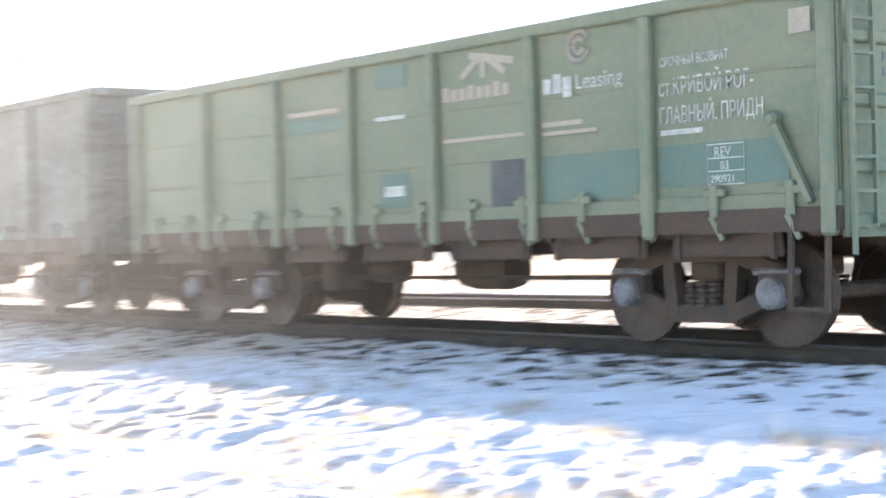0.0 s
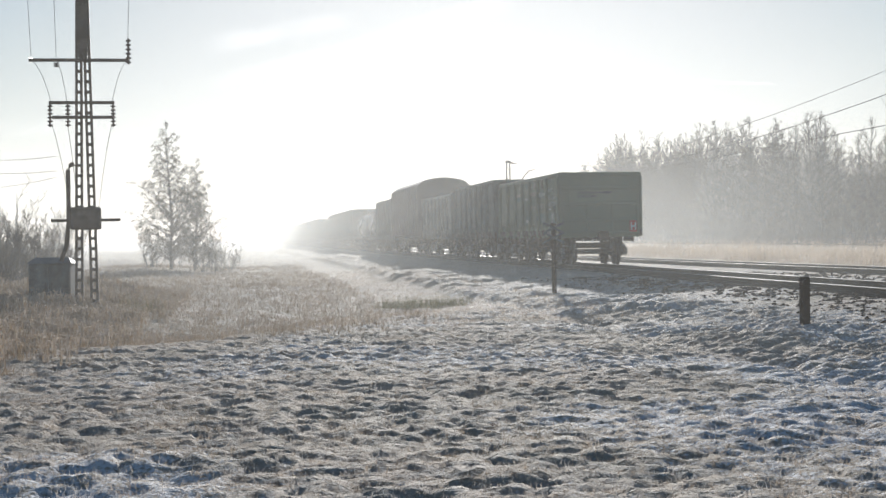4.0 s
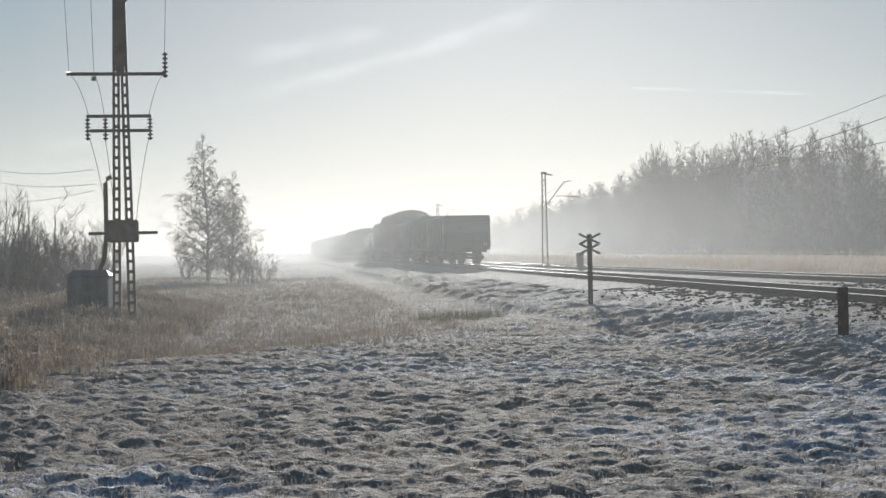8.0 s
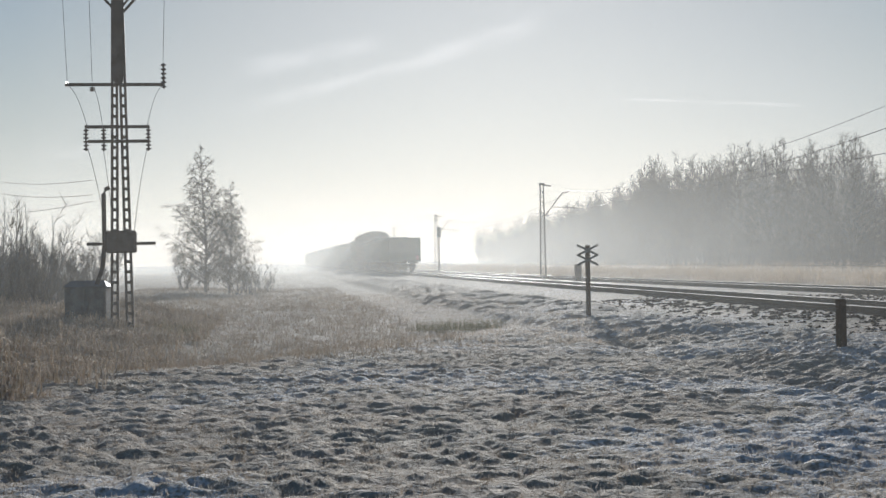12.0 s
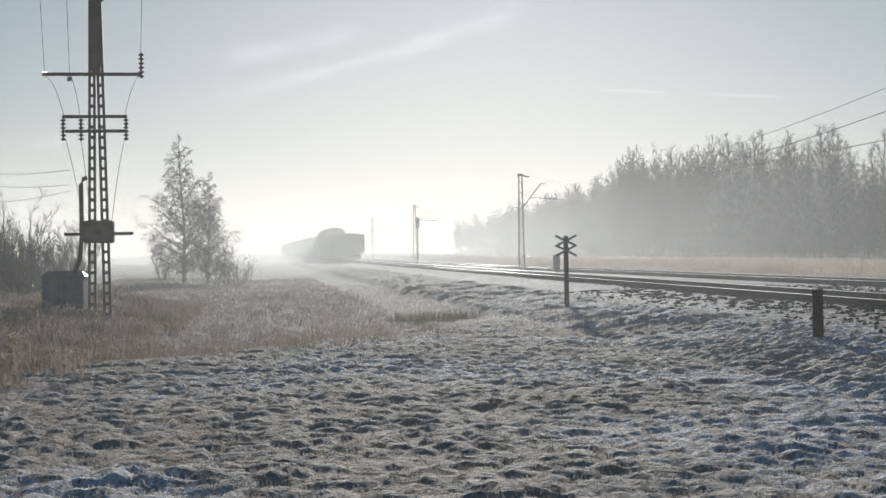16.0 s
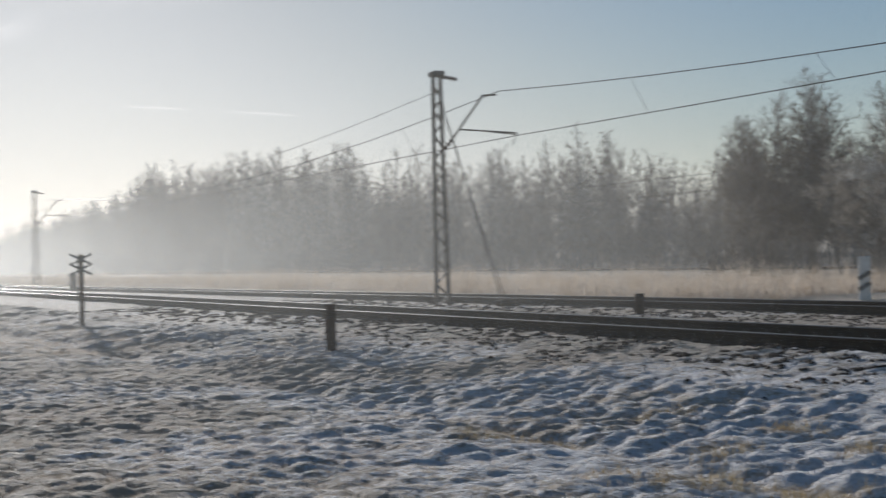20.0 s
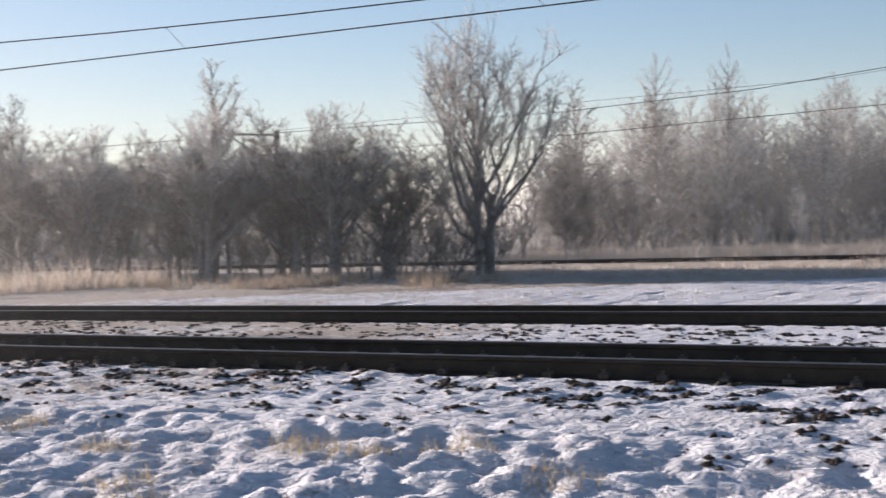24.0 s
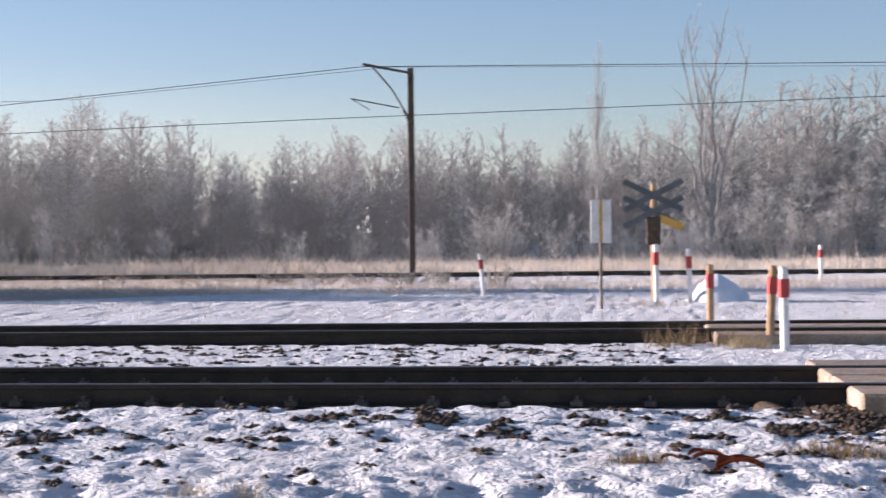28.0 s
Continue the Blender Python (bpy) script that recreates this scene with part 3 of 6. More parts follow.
def coupler(parent, x, s):
    c = bmesh.new()
    box(c, min(x, x + s * 0.45), max(x, x + s * 0.45), -0.12, 0.12, 0.93, 1.17, 0.02)
    box(c, min(x + s * 0.40, x + s * 0.66), max(x + s * 0.40, x + s * 0.66), -0.21, 0.17, 0.88, 1.22, 0.05)
    tube(c, [(x, 0.3, 0.95), (x + s * 0.2, 0.34, 0.55), (x + s * 0.5, 0.3, 0.62)], 0.025, 6)
    return part("coupler", c, M_UNDER, parent)


def underframe(w, length):
    u = bmesh.new()
    box(u, -length / 2, length / 2, -0.18, 0.18, 0.92, 1.25)
    for x in np.linspace(-length / 2 + 0.3, length / 2 - 0.3, 8):
        box(u, x - 0.06, x + 0.06, -1.45, 1.45, 1.02, 1.24)
    for s in (-1, 1):
        box(u, -length / 2, length / 2, s * 1.46 - 0.05, s * 1.46 + 0.05, 1.06, 1.28)
    ob = part("underframe", u, M_UNDER, w)
    g = bmesh.new()
    lathe(g, [(0.0, -0.5), (0.22, -0.45), (0.25, -0.3), (0.25, 0.3), (0.22, 0.45), (0.0, 0.5)], pose(0.6, -0.5, 0.72, 0, 90, 0), 14)
    part("air_tank", g, M_UNDER, ob)
    g = bmesh.new()
    lathe(g, [(0.0, -0.3), (0.2, -0.28), (0.2, 0.2), (0.08, 0.3)], pose(-1.2, -0.6, 0.75, 0, 90, 0), 12)
    box(g, -2.4, -2.0, -0.9, -0.5, 0.45, 0.9, 0.04)
    tube(g, [(-4.2, -0.7, 0.62), (4.2, -0.7, 0.62)], 0.03, 6)
    part("brake_cylinder", g, M_UNDER, ob)
    return ob


def text_part(body, size, x, z, mat, parent, y=-1.592, label="white stencilled lettering", spread=1.0):
    cu = bpy.data.curves.new("lettering", "FONT")
    cu.body, cu.size, cu.extrude = body, size, 0.002
    tmp = new("lettering", cu)
    me = bpy.data.meshes.new_from_object(tmp.evaluated_get(bpy.context.evaluated_depsgraph_get()))
    bpy.data.objects.remove(tmp)
    me.transform(Matrix.Diagonal((spread, 1, 1, 1)))
    me.materials.append(mat)
    ob = new("lettering", me)
    ob.parent = parent
    ob.matrix_basis = pose(x, y, z, 90, 0, 0)
    return tagged(ob, label)


def gondola(label, paint, detail=False, top=3.32):
    """Open-top gondola wagon, nose at -x, running on rails at z = 0; the near side is -y."""
    w = tagged(new("gondola_wagon"), label, "freight wagon", "wagons of the train")
    L, zb = 6.3, 1.26
    ribs_at = (6.2, 4.08, 2.42, 0.77, -0.84, -2.46, -4.24, -6.2)
    underframe(w, 2 * L)
    for s, nm in ((-1, "side_wall"), (1, "side_wall")):
        b = bmesh.new()
        box(b, -L + 0.02, L - 0.02, s * 1.555 - 0.025, s * 1.555 + 0.025, zb + 0.1, top - 0.05)
        box(b, -L + 0.02, L - 0.02, s * 1.57 - 0.03, s * 1.57 + 0.03, zb + 0.66, zb + 0.69)
        box(b, -L + 0.02, L - 0.02, s * 1.57 - 0.025, s * 1.57 + 0.025, top - 0.80, top - 0.775)
        sw = part(nm, b, paint, w)
        rail = part("top_rail", box(bmesh.new(), -L - 0.02, L + 0.02, s * 1.56 - 0.09, s * 1.56 + 0.09, top - 0.14, top, 0.02), paint, sw)
        part("bottom_rail", box(bmesh.new(), -L, L, s * 1.56 - 0.06, s * 1.56 + 0.06, zb - 0.02, zb + 0.16, 0.015), paint, sw)
        rib = None
        for x in ribs_at:
            if rib is None:
                g = bmesh.new()
                box(g, -0.075, 0.075, s * 1.64 - 0.065, s * 1.64 + 0.065, zb - 0.24, top - 0.12, 0.03)
                rib = part("rib", g, paint, sw)
                rib.matrix_basis = pose(x, 0, 0)
            else:
                again(rib, pose(x, 0, 0))
        hatch = None
        for k in range(7):
            x = -L + 1.15 + k * 1.68
            if hatch is None:
                g = bmesh.new()
                box(g, -0.66, 0.66, s * 1.50 - 0.03, s * 1.50 + 0.03, zb - 0.42, zb + 0.0, 0.015)
                box(g, -0.60, -0.54, s * 1.53 - 0.03, s * 1.53 + 0.03, zb - 0.44, zb + 0.02, 0.01)
                box(g, 0.54, 0.60, s * 1.53 - 0.03, s * 1.53 + 0.03, zb - 0.44, zb + 0.02, 0.01)
                hatch = part("floor_hatch", g, M_UNDER, sw, "rust-brown unloading hatch")
                hatch.matrix_basis = pose(x, 0, 0)
            else:
                again(hatch, pose(x, 0, 0))
        hook = None
        for k in range(14):
            x = -L + 0.65 + k * 0.88
            if hook is None:
                g = bmesh.new()
                box(g, -0.05, 0.05, s * 1.63 - 0.05, s * 1.63 + 0.05, zb - 0.05, zb + 0.26, 0.015)
                beam(g, (-0.05, s * 1.64, zb - 0.04), (0.06, s * 1.60, zb - 0.26), 0.07, 0.05)
                box(g, -0.13, 0.13, s * 1.64 - 0.03, s * 1.64 + 0.03, zb + 0.14, zb + 0.22, 0.01)
                hook = part("hatch_hook", g, paint, sw)
                hook.matrix_basis = pose(x, 0, 0)
            else:
                again(hook, pose(x, 0, 0))
    for s in (-1, 1):
        b = bmesh.new()
        x = s * (L - 0.02)
        box(b, x - 0.025, x + 0.025, -1.53, 1.53, 1.0, top - 0.05)
        e = part("end_wall", b, paint, w)
        g = bmesh.new()
        for z in (1.15, 1.62, 2.20, 2.76):
            box(g, min(x, x + s * 0.09), max(x, x + s * 0.09), -1.5, 1.5, z - 0.06, z + 0.06, 0.02)
        for y in (-1.5, -0.5, 0.5, 1.5):
            box(g, min(x, x + s * 0.075), max(x, x + s * 0.075), y - 0.06, y + 0.06, 1.0, 2.2, 0.02)
        part("end_stiffener", g, paint, e)
        part("end_top_rail", box(bmesh.new(), min(x - s * 0.02, x + s * 0.13), max(x - s * 0.02, x + s * 0.13), -1.62, 1.62, top - 0.14, top, 0.02), paint, e)
        g = bmesh.new()
        for z in np.arange(1.1, 3.2, 0.3):
            box(g, min(x + s * 0.1, x + s * 0.14), max(x + s * 0.1, x + s * 0.14), -1.55, -1.2, z - 0.015, z + 0.015)
        beam(g, (x + s * 0.12, -1.55, 0.85), (x + s * 0.12, -1.55, 3.2), 0.04)
        beam(g, (x + s * 0.12, -1.2, 1.1), (x + s * 0.12, -1.2, 3.2), 0.04)
        part("ladder", g, paint, e)
        coupler(w, s * L, s)
        bogie(w, s * 4.325)
    part("floor_plate", box(bmesh.new(), -L, L, -1.5, 1.5, 1.26, 1.33), M_UNDER, w)
    g = bmesh.new()
    box(g, L - 0.55, L - 0.1, -1.70, -1.66, 0.35, 0.39)
    for x in (L - 0.52, L - 0.12):
        beam(g, (x, -1.68, 0.36), (x, -1.62, 1.35), 0.045)
    part("step_iron", g, M_UNDER, w)
    if detail:
        y = -1.592
        flat = lambda x0, x1, z0, z1, dy=0.0: box(bmesh.new(), x0, x1, y - 0.003 - dy, y - dy, z0, z1)
        part("teal_patch", flat(2.52, 3.98, 1.44, 1.93), M_TEAL, w, "teal repainted patch")
        part("teal_patch", flat(4.18, 5.75, 1.52, 1.94), M_TEAL, w, "teal repainted patch")
        part("teal_patch", flat(-0.30, 0.28, 1.46, 1.87), M_TEAL, w, "teal repainted patch")
        part("teal_patch", flat(-0.34, 0.26, 2.87, 3.14), M_TEAL, w, "teal repainted patch")
        part("dark_panel", flat(1.72, 2.33, 1.40, 1.92), M_DARKPATCH, w, "dark bare panel")
        text_part("СРОЧНЫЙ ВОЗВРАТ", 0.125, 4.22, 2.68, M_LETTER, w, spread=0.68)
        text_part("ст.КРИВОЙ РОГ-", 0.235, 4.20, 2.40, M_LETTER, w, spread=0.62)
        text_part("ГЛАВНЫЙ. ПРИДН", 0.225, 4.20, 2.13, M_LETTER, w, spread=0.62)
        text_part("Leasing", 0.23, 3.05, 2.58, M_LETTER, w)
        text_part("REV", 0.14, 4.88, 1.775, M_LETTER, w, y - 0.004, spread=0.85)
        text_part("03", 0.11, 4.95, 1.66, M_LETTER, w, y - 0.004)
        text_part("290921", 0.10, 4.83, 1.54, M_LETTER, w, y - 0.004)
        for nm, x0, x1, z0, z1, mt in (("small_print_bar", 4.22, 4.75, 2.02, 2.07, M_LETTER), ("small_print_bar", 2.55, 3.15, 2.22, 2.27, M_PINK), ("small_print_bar", 2.55, 3.35, 2.13, 2.17, M_PINK), ("small_print_bar", 0.90, 2.30, 2.16, 2.20, M_PINK), ("number_bar", -2.25, -1.0, 2.46, 2.64, M_TEAL), ("number_bar", -2.2, -1.1, 2.68, 2.74, M_PINK), ("small_print_bar", -0.35, 0.2, 2.50, 2.55, M_LETTER), ("word_bar", -0.2, 0.18, 1.60, 1.72, M_LETTER), ("paper_label", 5.78, 6.02, 2.82, 3.04, M_PINK)):
            part(nm, flat(x0, x1, z0, z1, 0.004), mt, w, "pale painted marking")
        for k in range(3):
            part("word_bar", flat(2.58 + 0.15 * k, 2.70 + 0.15 * k, 2.56 - 0.05 * (k == 2), 2.72 + 0.04 * (k == 1), 0.004), M_LETTER, w, "pale painted marking")
        for k in range(8):
            part("word_bar", flat(0.92 + 0.145 * k, 1.03 + 0.145 * k, 2.62, 2.75 + 0.03 * (k % 3 == 0), 0.004), M_PINK, w, "pale painted marking")
        g = bmesh.new()
        for q in (-1, 0, 1):
            beam(g, (1.62 + q * 0.03, y - 0.004, 3.08), (1.62 + q * 0.36, y - 0.004, 2.84 + 0.03 * abs(q)), 0.004, 0.075, (0, 0, 1))
        beam(g, (1.40, y - 0.004, 3.10), (2.12, y - 0.004, 2.98), 0.004, 0.08, (0, 0, 1))
        part("emblem", g, M_PINK, w, "pale pink painted emblem")
        g = bmesh.new()
        for r in (0.155, 0.075):
            ps = [(3.12 + r * math.cos(a), y - 0.004, 3.02 + r * math.sin(a)) for a in np.linspace(0.5, 6.0, 14)]
            tube(g, ps, 0.026, 4)
        part("emblem", g, M_PINK, w, "pale pink painted round emblem")
        g = bmesh.new()
        for z in (1.52, 1.645, 1.765, 1.895):
            beam(g, (4.80, y - 0.005, z), (5.24, y - 0.005, z), 0.003, 0.012, (0, 0, 1))
        for x in (4.80, 5.24):
            beam(g, (x, y - 0.005, 1.52), (x, y - 0.005, 1.895), 0.003, 0.012, (0, 1, 0))
        part("stencil_frame", g, M_LETTER, w)
        g = bmesh.new()
        beam(g, (5.62, -1.66, 2.08), (6.02, -1.66, 1.32), 0.06, 0.07, (0, 1, 0))
        lathe(g, [(0.07, 0), (0.07, 0.09), (0.04, 0.12)], pose(5.62, -1.60, 2.08, 90, 0, 0), 10)
        part("brake_lever", g, M_GREEN, w, "green hand-brake lever")
        g = bmesh.new()
        box(g, L + 0.075, L + 0.095, 1.16, 1.44, 1.18, 1.58, 0.01)
        plate = part("tail_sign", g, M_RED, w, "red and white tail disc plate")
        g = bmesh.new()
        for q in (-1, 1):
            beam(g, (L + 0.10, 1.30 + q * 0.08, 1.24), (L + 0.10, 1.30 + q * 0.08, 1.52), 0.006, 0.05, (0, 1, 0))
        beam(g, (L + 0.10, 1.22, 1.38), (L + 0.10, 1.38, 1.38), 0.006, 0.05, (0, 0, 1))
        part("white_stripe", g, M_WHITE, plate)
        text = bmesh.new()
        for k, (y0, y1, z) in enumerate(((-0.9, 0.5, 2.55), (-0.9, -0.1, 2.42))):
            box(text, L + 0.005, L + 0.012, y0, y1, z, z + 0.09)
        part("word_bar", text, M_GREEN2, w, "faded painted marking")
    narrow = Matrix.Diagonal((1, 0.915, 1, 1))
    for c in w.children:
        if c.name.split(".")[0] not in ("bogie", "coupler", "underframe"):
            c.matrix_basis = narrow @ c.matrix_basis
    return w


def covered_wagon():
    w = tagged(new("covered_wagon"), "tall brown covered hopper wagon with a rounded roof", "freight wagon", "wagons of the train")
    underframe(w, 16.6)
    b = bmesh.new()
    prof = [(-1.55, 1.2), (-1.6, 1.4), (-1.6, 4.25), (-1.52, 4.46), (-1.2, 4.66), (-0.6, 4.79), (0, 4.84), (0.6, 4.79), (1.2, 4.66), (1.52, 4.46), (1.6, 4.25), (1.6, 1.4), (1.55, 1.2)]
    A = [b.verts.new((-8.3, y, z)) for y, z in prof]
    B = [b.verts.new((8.3, y, z)) for y, z in prof]
    for k in range(len(prof) - 1):
        b.faces.new((A[k], B[k], B[k + 1], A[k + 1]))
    b.faces.new(A)
    b.faces.new(B[::-1])
    b.faces.new((A[0], A[-1], B[-1], B[0]))
    body = part("body", b, M_BOX, w)
    for s in (-1, 1):
        rib = None
        for k in range(13):
            x = -8.15 + k * 16.3 / 12
            if rib is None:
                rib = part("rib", box(bmesh.new(), -0.06, 0.06, s * 1.63 - 0.05, s * 1.63 + 0.05, 1.2, 4.36, 0.02), M_BOX, body)
                rib.matrix_basis = pose(x, 0, 0)
            else:
                again(rib, pose(x, 0, 0))
        coupler(w, s * 8.3, s)
        bogie(w, s * 6.0)
    for k in range(4):
        h = part("roof_hatch", lathe(bmesh.new(), [(0.36, 0), (0.36, 0.07), (0.30, 0.10)], None, 14), M_BOX, body)
        h.matrix_basis = pose(-5.4 + 3.6 * k, 0, 4.79)
    return w


def tank_wagon():
    w = tagged(new("tank_wagon"), "grey tank wagon with a dome and platform railings", "freight wagon", "wagons of the train")
    underframe(w, 11.6)
    b = bmesh.new()
    lathe(b, [(0.0, -5.4), (0.75, -5.3), (1.1, -5.0), (1.2, -4.6), (1.2, 4.6), (1.1, 5.0), (0.75, 5.3), (0.0, 5.4)], pose(0, 0, 2.2, 0, 90, 0), 26)
    tank = part("tank", b, M_TANK, w, smooth=True)
    part("dome", lathe(bmesh.new(), [(0.62, 0), (0.62, 0.32), (0.5, 0.40)], pose(0, 0, 3.3), 16), M_TANK, tank)
    part("stripe", lathe(bmesh.new(), [(1.21, -0.3), (1.212, 0.3)], pose(-1.0, 0, 2.2, 0, 90, 0), 26), M_WHITE, tank, "pale band round the tank")
    g = bmesh.new()
    for x in (-1.2, 1.2):
        for y in (-0.8, 0.8):
            beam(g, (x, y, 3.1), (x, y, 3.95), 0.04)
    for y in (-0.8, 0.8):
        beam(g, (-1.2, y, 3.95), (1.2, y, 3.95), 0.04)
        beam(g, (-0.3, y * 1.9, 1.3), (-0.3, y, 3.7), 0.04)
        beam(g, (0.3, y * 1.9, 1.3), (0.3, y, 3.7), 0.04)
    part("platform_railing", g, M_UNDER, w)
    for s in (-1, 1):
        coupler(w, s * 5.8 + s * 0.5, s)
        bogie(w, s * 3.9)
    return w


TRAIN_X = [(0, -8.45), (0.5, -13.85), (1, -19.8), (2, -31.1), (3, -42.8), (4, -54.8), (6, -79.2), (8, -103.5), (11, -139.5), (14, -174.5), (17, -208.5), (22, -264.0), (28, -328.0)]


def make_train():
    last = gondola("green open gondola wagon with white stencilled lettering, train's last", M_GREEN, True)
    second = gondola("faded grey-green open gondola wagon coupled in a moving train", M_GREEN2, False, 3.6)
    low = gondola("low grey-green open gondola wagon coupled in a moving train", M_GREEN2, False, 3.4)
    high = gondola("high-sided grey-green open wagon in the far part of the train", M_GREEN2, False, 4.0)
    tall = covered_wagon()
    tank = tank_wagon()
    train = [(last, PITCH), (second, PITCH), (low, PITCH), (tall, 19.0), (high, PITCH), (tank, 12.9), (copy_thing(tank, Matrix()), 12.9)]
    for k in range(20):
        train.append((copy_thing(second if k in (3, 4, 9, 13) else high, Matrix()), PITCH))
    back = -0.65
    for wgn, pitch in train:
        MOVING.append((wgn, back + pitch / 2))
        back += pitch


make_train()


def train_pose(back):
    """Pose of a wagon whose middle is that far ahead of the train's rear end, at rear position x."""
    def at(x):
        x = x - back
        a = np.array([x - 4.3, x + 4.3])
        y, z = track_y(a), rail_z(a)
        heading = math.degrees(math.atan2(y[1] - y[0], 8.6))
        return pose(x, float(y.mean()), float(z.mean()), 0, -math.degrees(math.atan2(z[1] - z[0], 8.6)), heading)
    return at


def motions():
    for wgn, back in MOVING:
        at = train_pose(back)
        walk(wgn, [(t, at(x)) for t, x in TRAIN_X])


# ---- masts, wires, posts ----


def lattice(bm, h, w0, w1, d, step, bar=0.05):
    """Two tapering channel legs with zigzag lacing, in the xz plane."""
    for s in (-1, 1):
        beam(bm, (s * w0 / 2, 0, 0), (s * w1 / 2, 0, h), bar, d, (0, 1, 0))
    n = int(h / step)
    for k in range(n):
        z0, z1 = k * step, (k + 1) * step
        a = w0 + (w1 - w0) * z0 / h
        b = w0 + (w1 - w0) * z1 / h
        s = 1 if k % 2 else -1
        beam(bm, (s * a / 2, 0, z0), (-s * b / 2, 0, z1), bar * 0.6, d * 0.5, (0, 1, 0))
    return bm


def insulator(bm, a, b, n=6, r=0.07):
    a, b = Vector(a), Vector(b)
    m = Matrix.Translation(a) @ (b - a).to_track_quat("Z", "Y").to_matrix().to_4x4()
    L = (b - a).length
    prof = [(0.02, 0)]
    for k in range(n):
        z = L * (k + 0.5) / n
        prof += [(0.028, z - L * 0.36 / n), (r, z - L * 0.1 / n), (r * 0.9, z + L * 0.12 / n), (0.028, z + L * 0.3 / n)]
    prof.append((0.02, L))
    return lathe(bm, prof, m, 10)


def catenary_mast(label, h=7.0):
    """Lattice mast, cantilever reaching +y over the track."""
    w = tagged(new("catenary_mast"), label, "catenary mast", "catenary masts")
    col = lattice(bmesh.new(), h, 0.36, 0.20, 0.16, 0.33, 0.055)
    bmesh.ops.transform(col, matrix=pose(0, 0, 0, 0, 0, 90), verts=col.verts)
    part("lattice_column", col, M_STEEL, w)
    part("concrete_footing", box(bmesh.new(), -0.35, 0.35, -0.35, 0.35, -0.35, 0.04, 0.04), M_SLEEPER, w)
    cap = bmesh.new()
    box(cap, -0.22, 0.22, -0.16, 0.16, h - 0.02, h + 0.12, 0.03)
    part("cap", cap, M_STEEL, w)
    arm = bmesh.new()
    tube(arm, [(0, 0.12, h - 2.05), (0, 1.35, h - 0.50), (0, 1.75, h - 0.47)], 0.032, 8)
    tube(arm, [(0, 0.62, h - 1.42), (0, 2.35, h - 1.50)], 0.022, 8)
    tube(arm, [(0, 1.1, h - 1.44), (0, 2.35, h - 1.55), (0, 2.2, h - 1.82)], 0.016, 6)
    c = part("cantilever", arm, M_STEEL, w)
    ins = bmesh.new()
    insulator(ins, (0, 0.10, h - 2.06), (0, 0.42, h - 1.68), 4)
    insulator(ins, (0, 0.16, h - 0.02), (0, 0.6, h - 0.08), 4)
    part("insulator", ins, M_INSUL, c)
    return w


MAST_X = (-38.1, -99.0, -164.0, -221.0, 23.0)
MAST_OFF = 4.43


def sag_wire(bm, a, b, sag, n=14, r=0.012):
    a, b = Vector(a), Vector(b)
    tube(bm, [a.lerp(b, k / n) - Vector((0, 0, sag * 4 * k / n * (1 - k / n))) for k in range(n + 1)], r, 5)
    return bm


def overhead_line():
    first = None
    spots = []
    for x in sorted(MAST_X, reverse=True):
        z = float(rail_z(x, 1.0))
        y = float(track_y(x, MAST_OFF))
        m = pose(x, y, z - 0.25)
        if first is None:
            first = catenary_mast("grey steel lattice mast with a cantilever arm beside the track", 6.2)
            first.matrix_basis = m
        else:
            copy_thing(first, m)
        spots.append((x, y, z))
    wires = tagged(new("overhead_wires"), "thin overhead contact line above the railway track", "overhead wires")
    for name, dy, hz, sag, r in (("messenger_wire", 1.85, 5.58, 1.1, 0.012), ("contact_wire", 2.3, 4.37, 0.08, 0.012), ("earth_wire", 0.1, 5.58, 1.0, 0.008)):
        bm = bmesh.new()
        for a, b in list(zip(spots, spots[1:]))[1 if name == "earth_wire" else 0:]:
            sag_wire(bm, (a[0], a[1] + dy, a[2] + hz), (b[0], b[1] + dy, b[2] + hz), sag, 16, r)
        part(name, bm, M_WIRE, wires)
    bm = bmesh.new()
    for a, b in zip(spots, spots[1:]):
        for k in range(1, 9):
            t = k / 9
            p = Vector(a).lerp(Vector(b), t)
            zt, zb = 5.58 - 1.1 * 4 * t * (1 - t), 4.37 - 0.08 * 4 * t * (1 - t)
            tube(bm, [(p.x, p.y + 2.3, p.z + zb), (p.x, p.y + 1.85, p.z + zt)], 0.005, 4)
    part("dropper", bm, M_WIRE, wires)
    stay = tagged(new("mast_stay"), "pair of steel guy wires anchored beside the mast", "guy wire")
    bm = bmesh.new()
    x, y, z = -38.1, float(track_y(-38.1, MAST_OFF)), float(rail_z(-38.1, 1.0))
    for q in (0.0, 0.25):
        tube(bm, [(x, y + 0.1, z + 5.4 - q), (x + 2.6 + q, y + 0.5, z - 0.2)], 0.013, 5)
    part("guy_wire", bm, M_WIRE, stay)
    part("anchor_block", box(bmesh.new(), x + 2.5, x + 2.9, y + 0.3, y + 0.7, z - 0.4, z + 0.02, 0.04), M_SLEEPER, stay)


overhead_line()


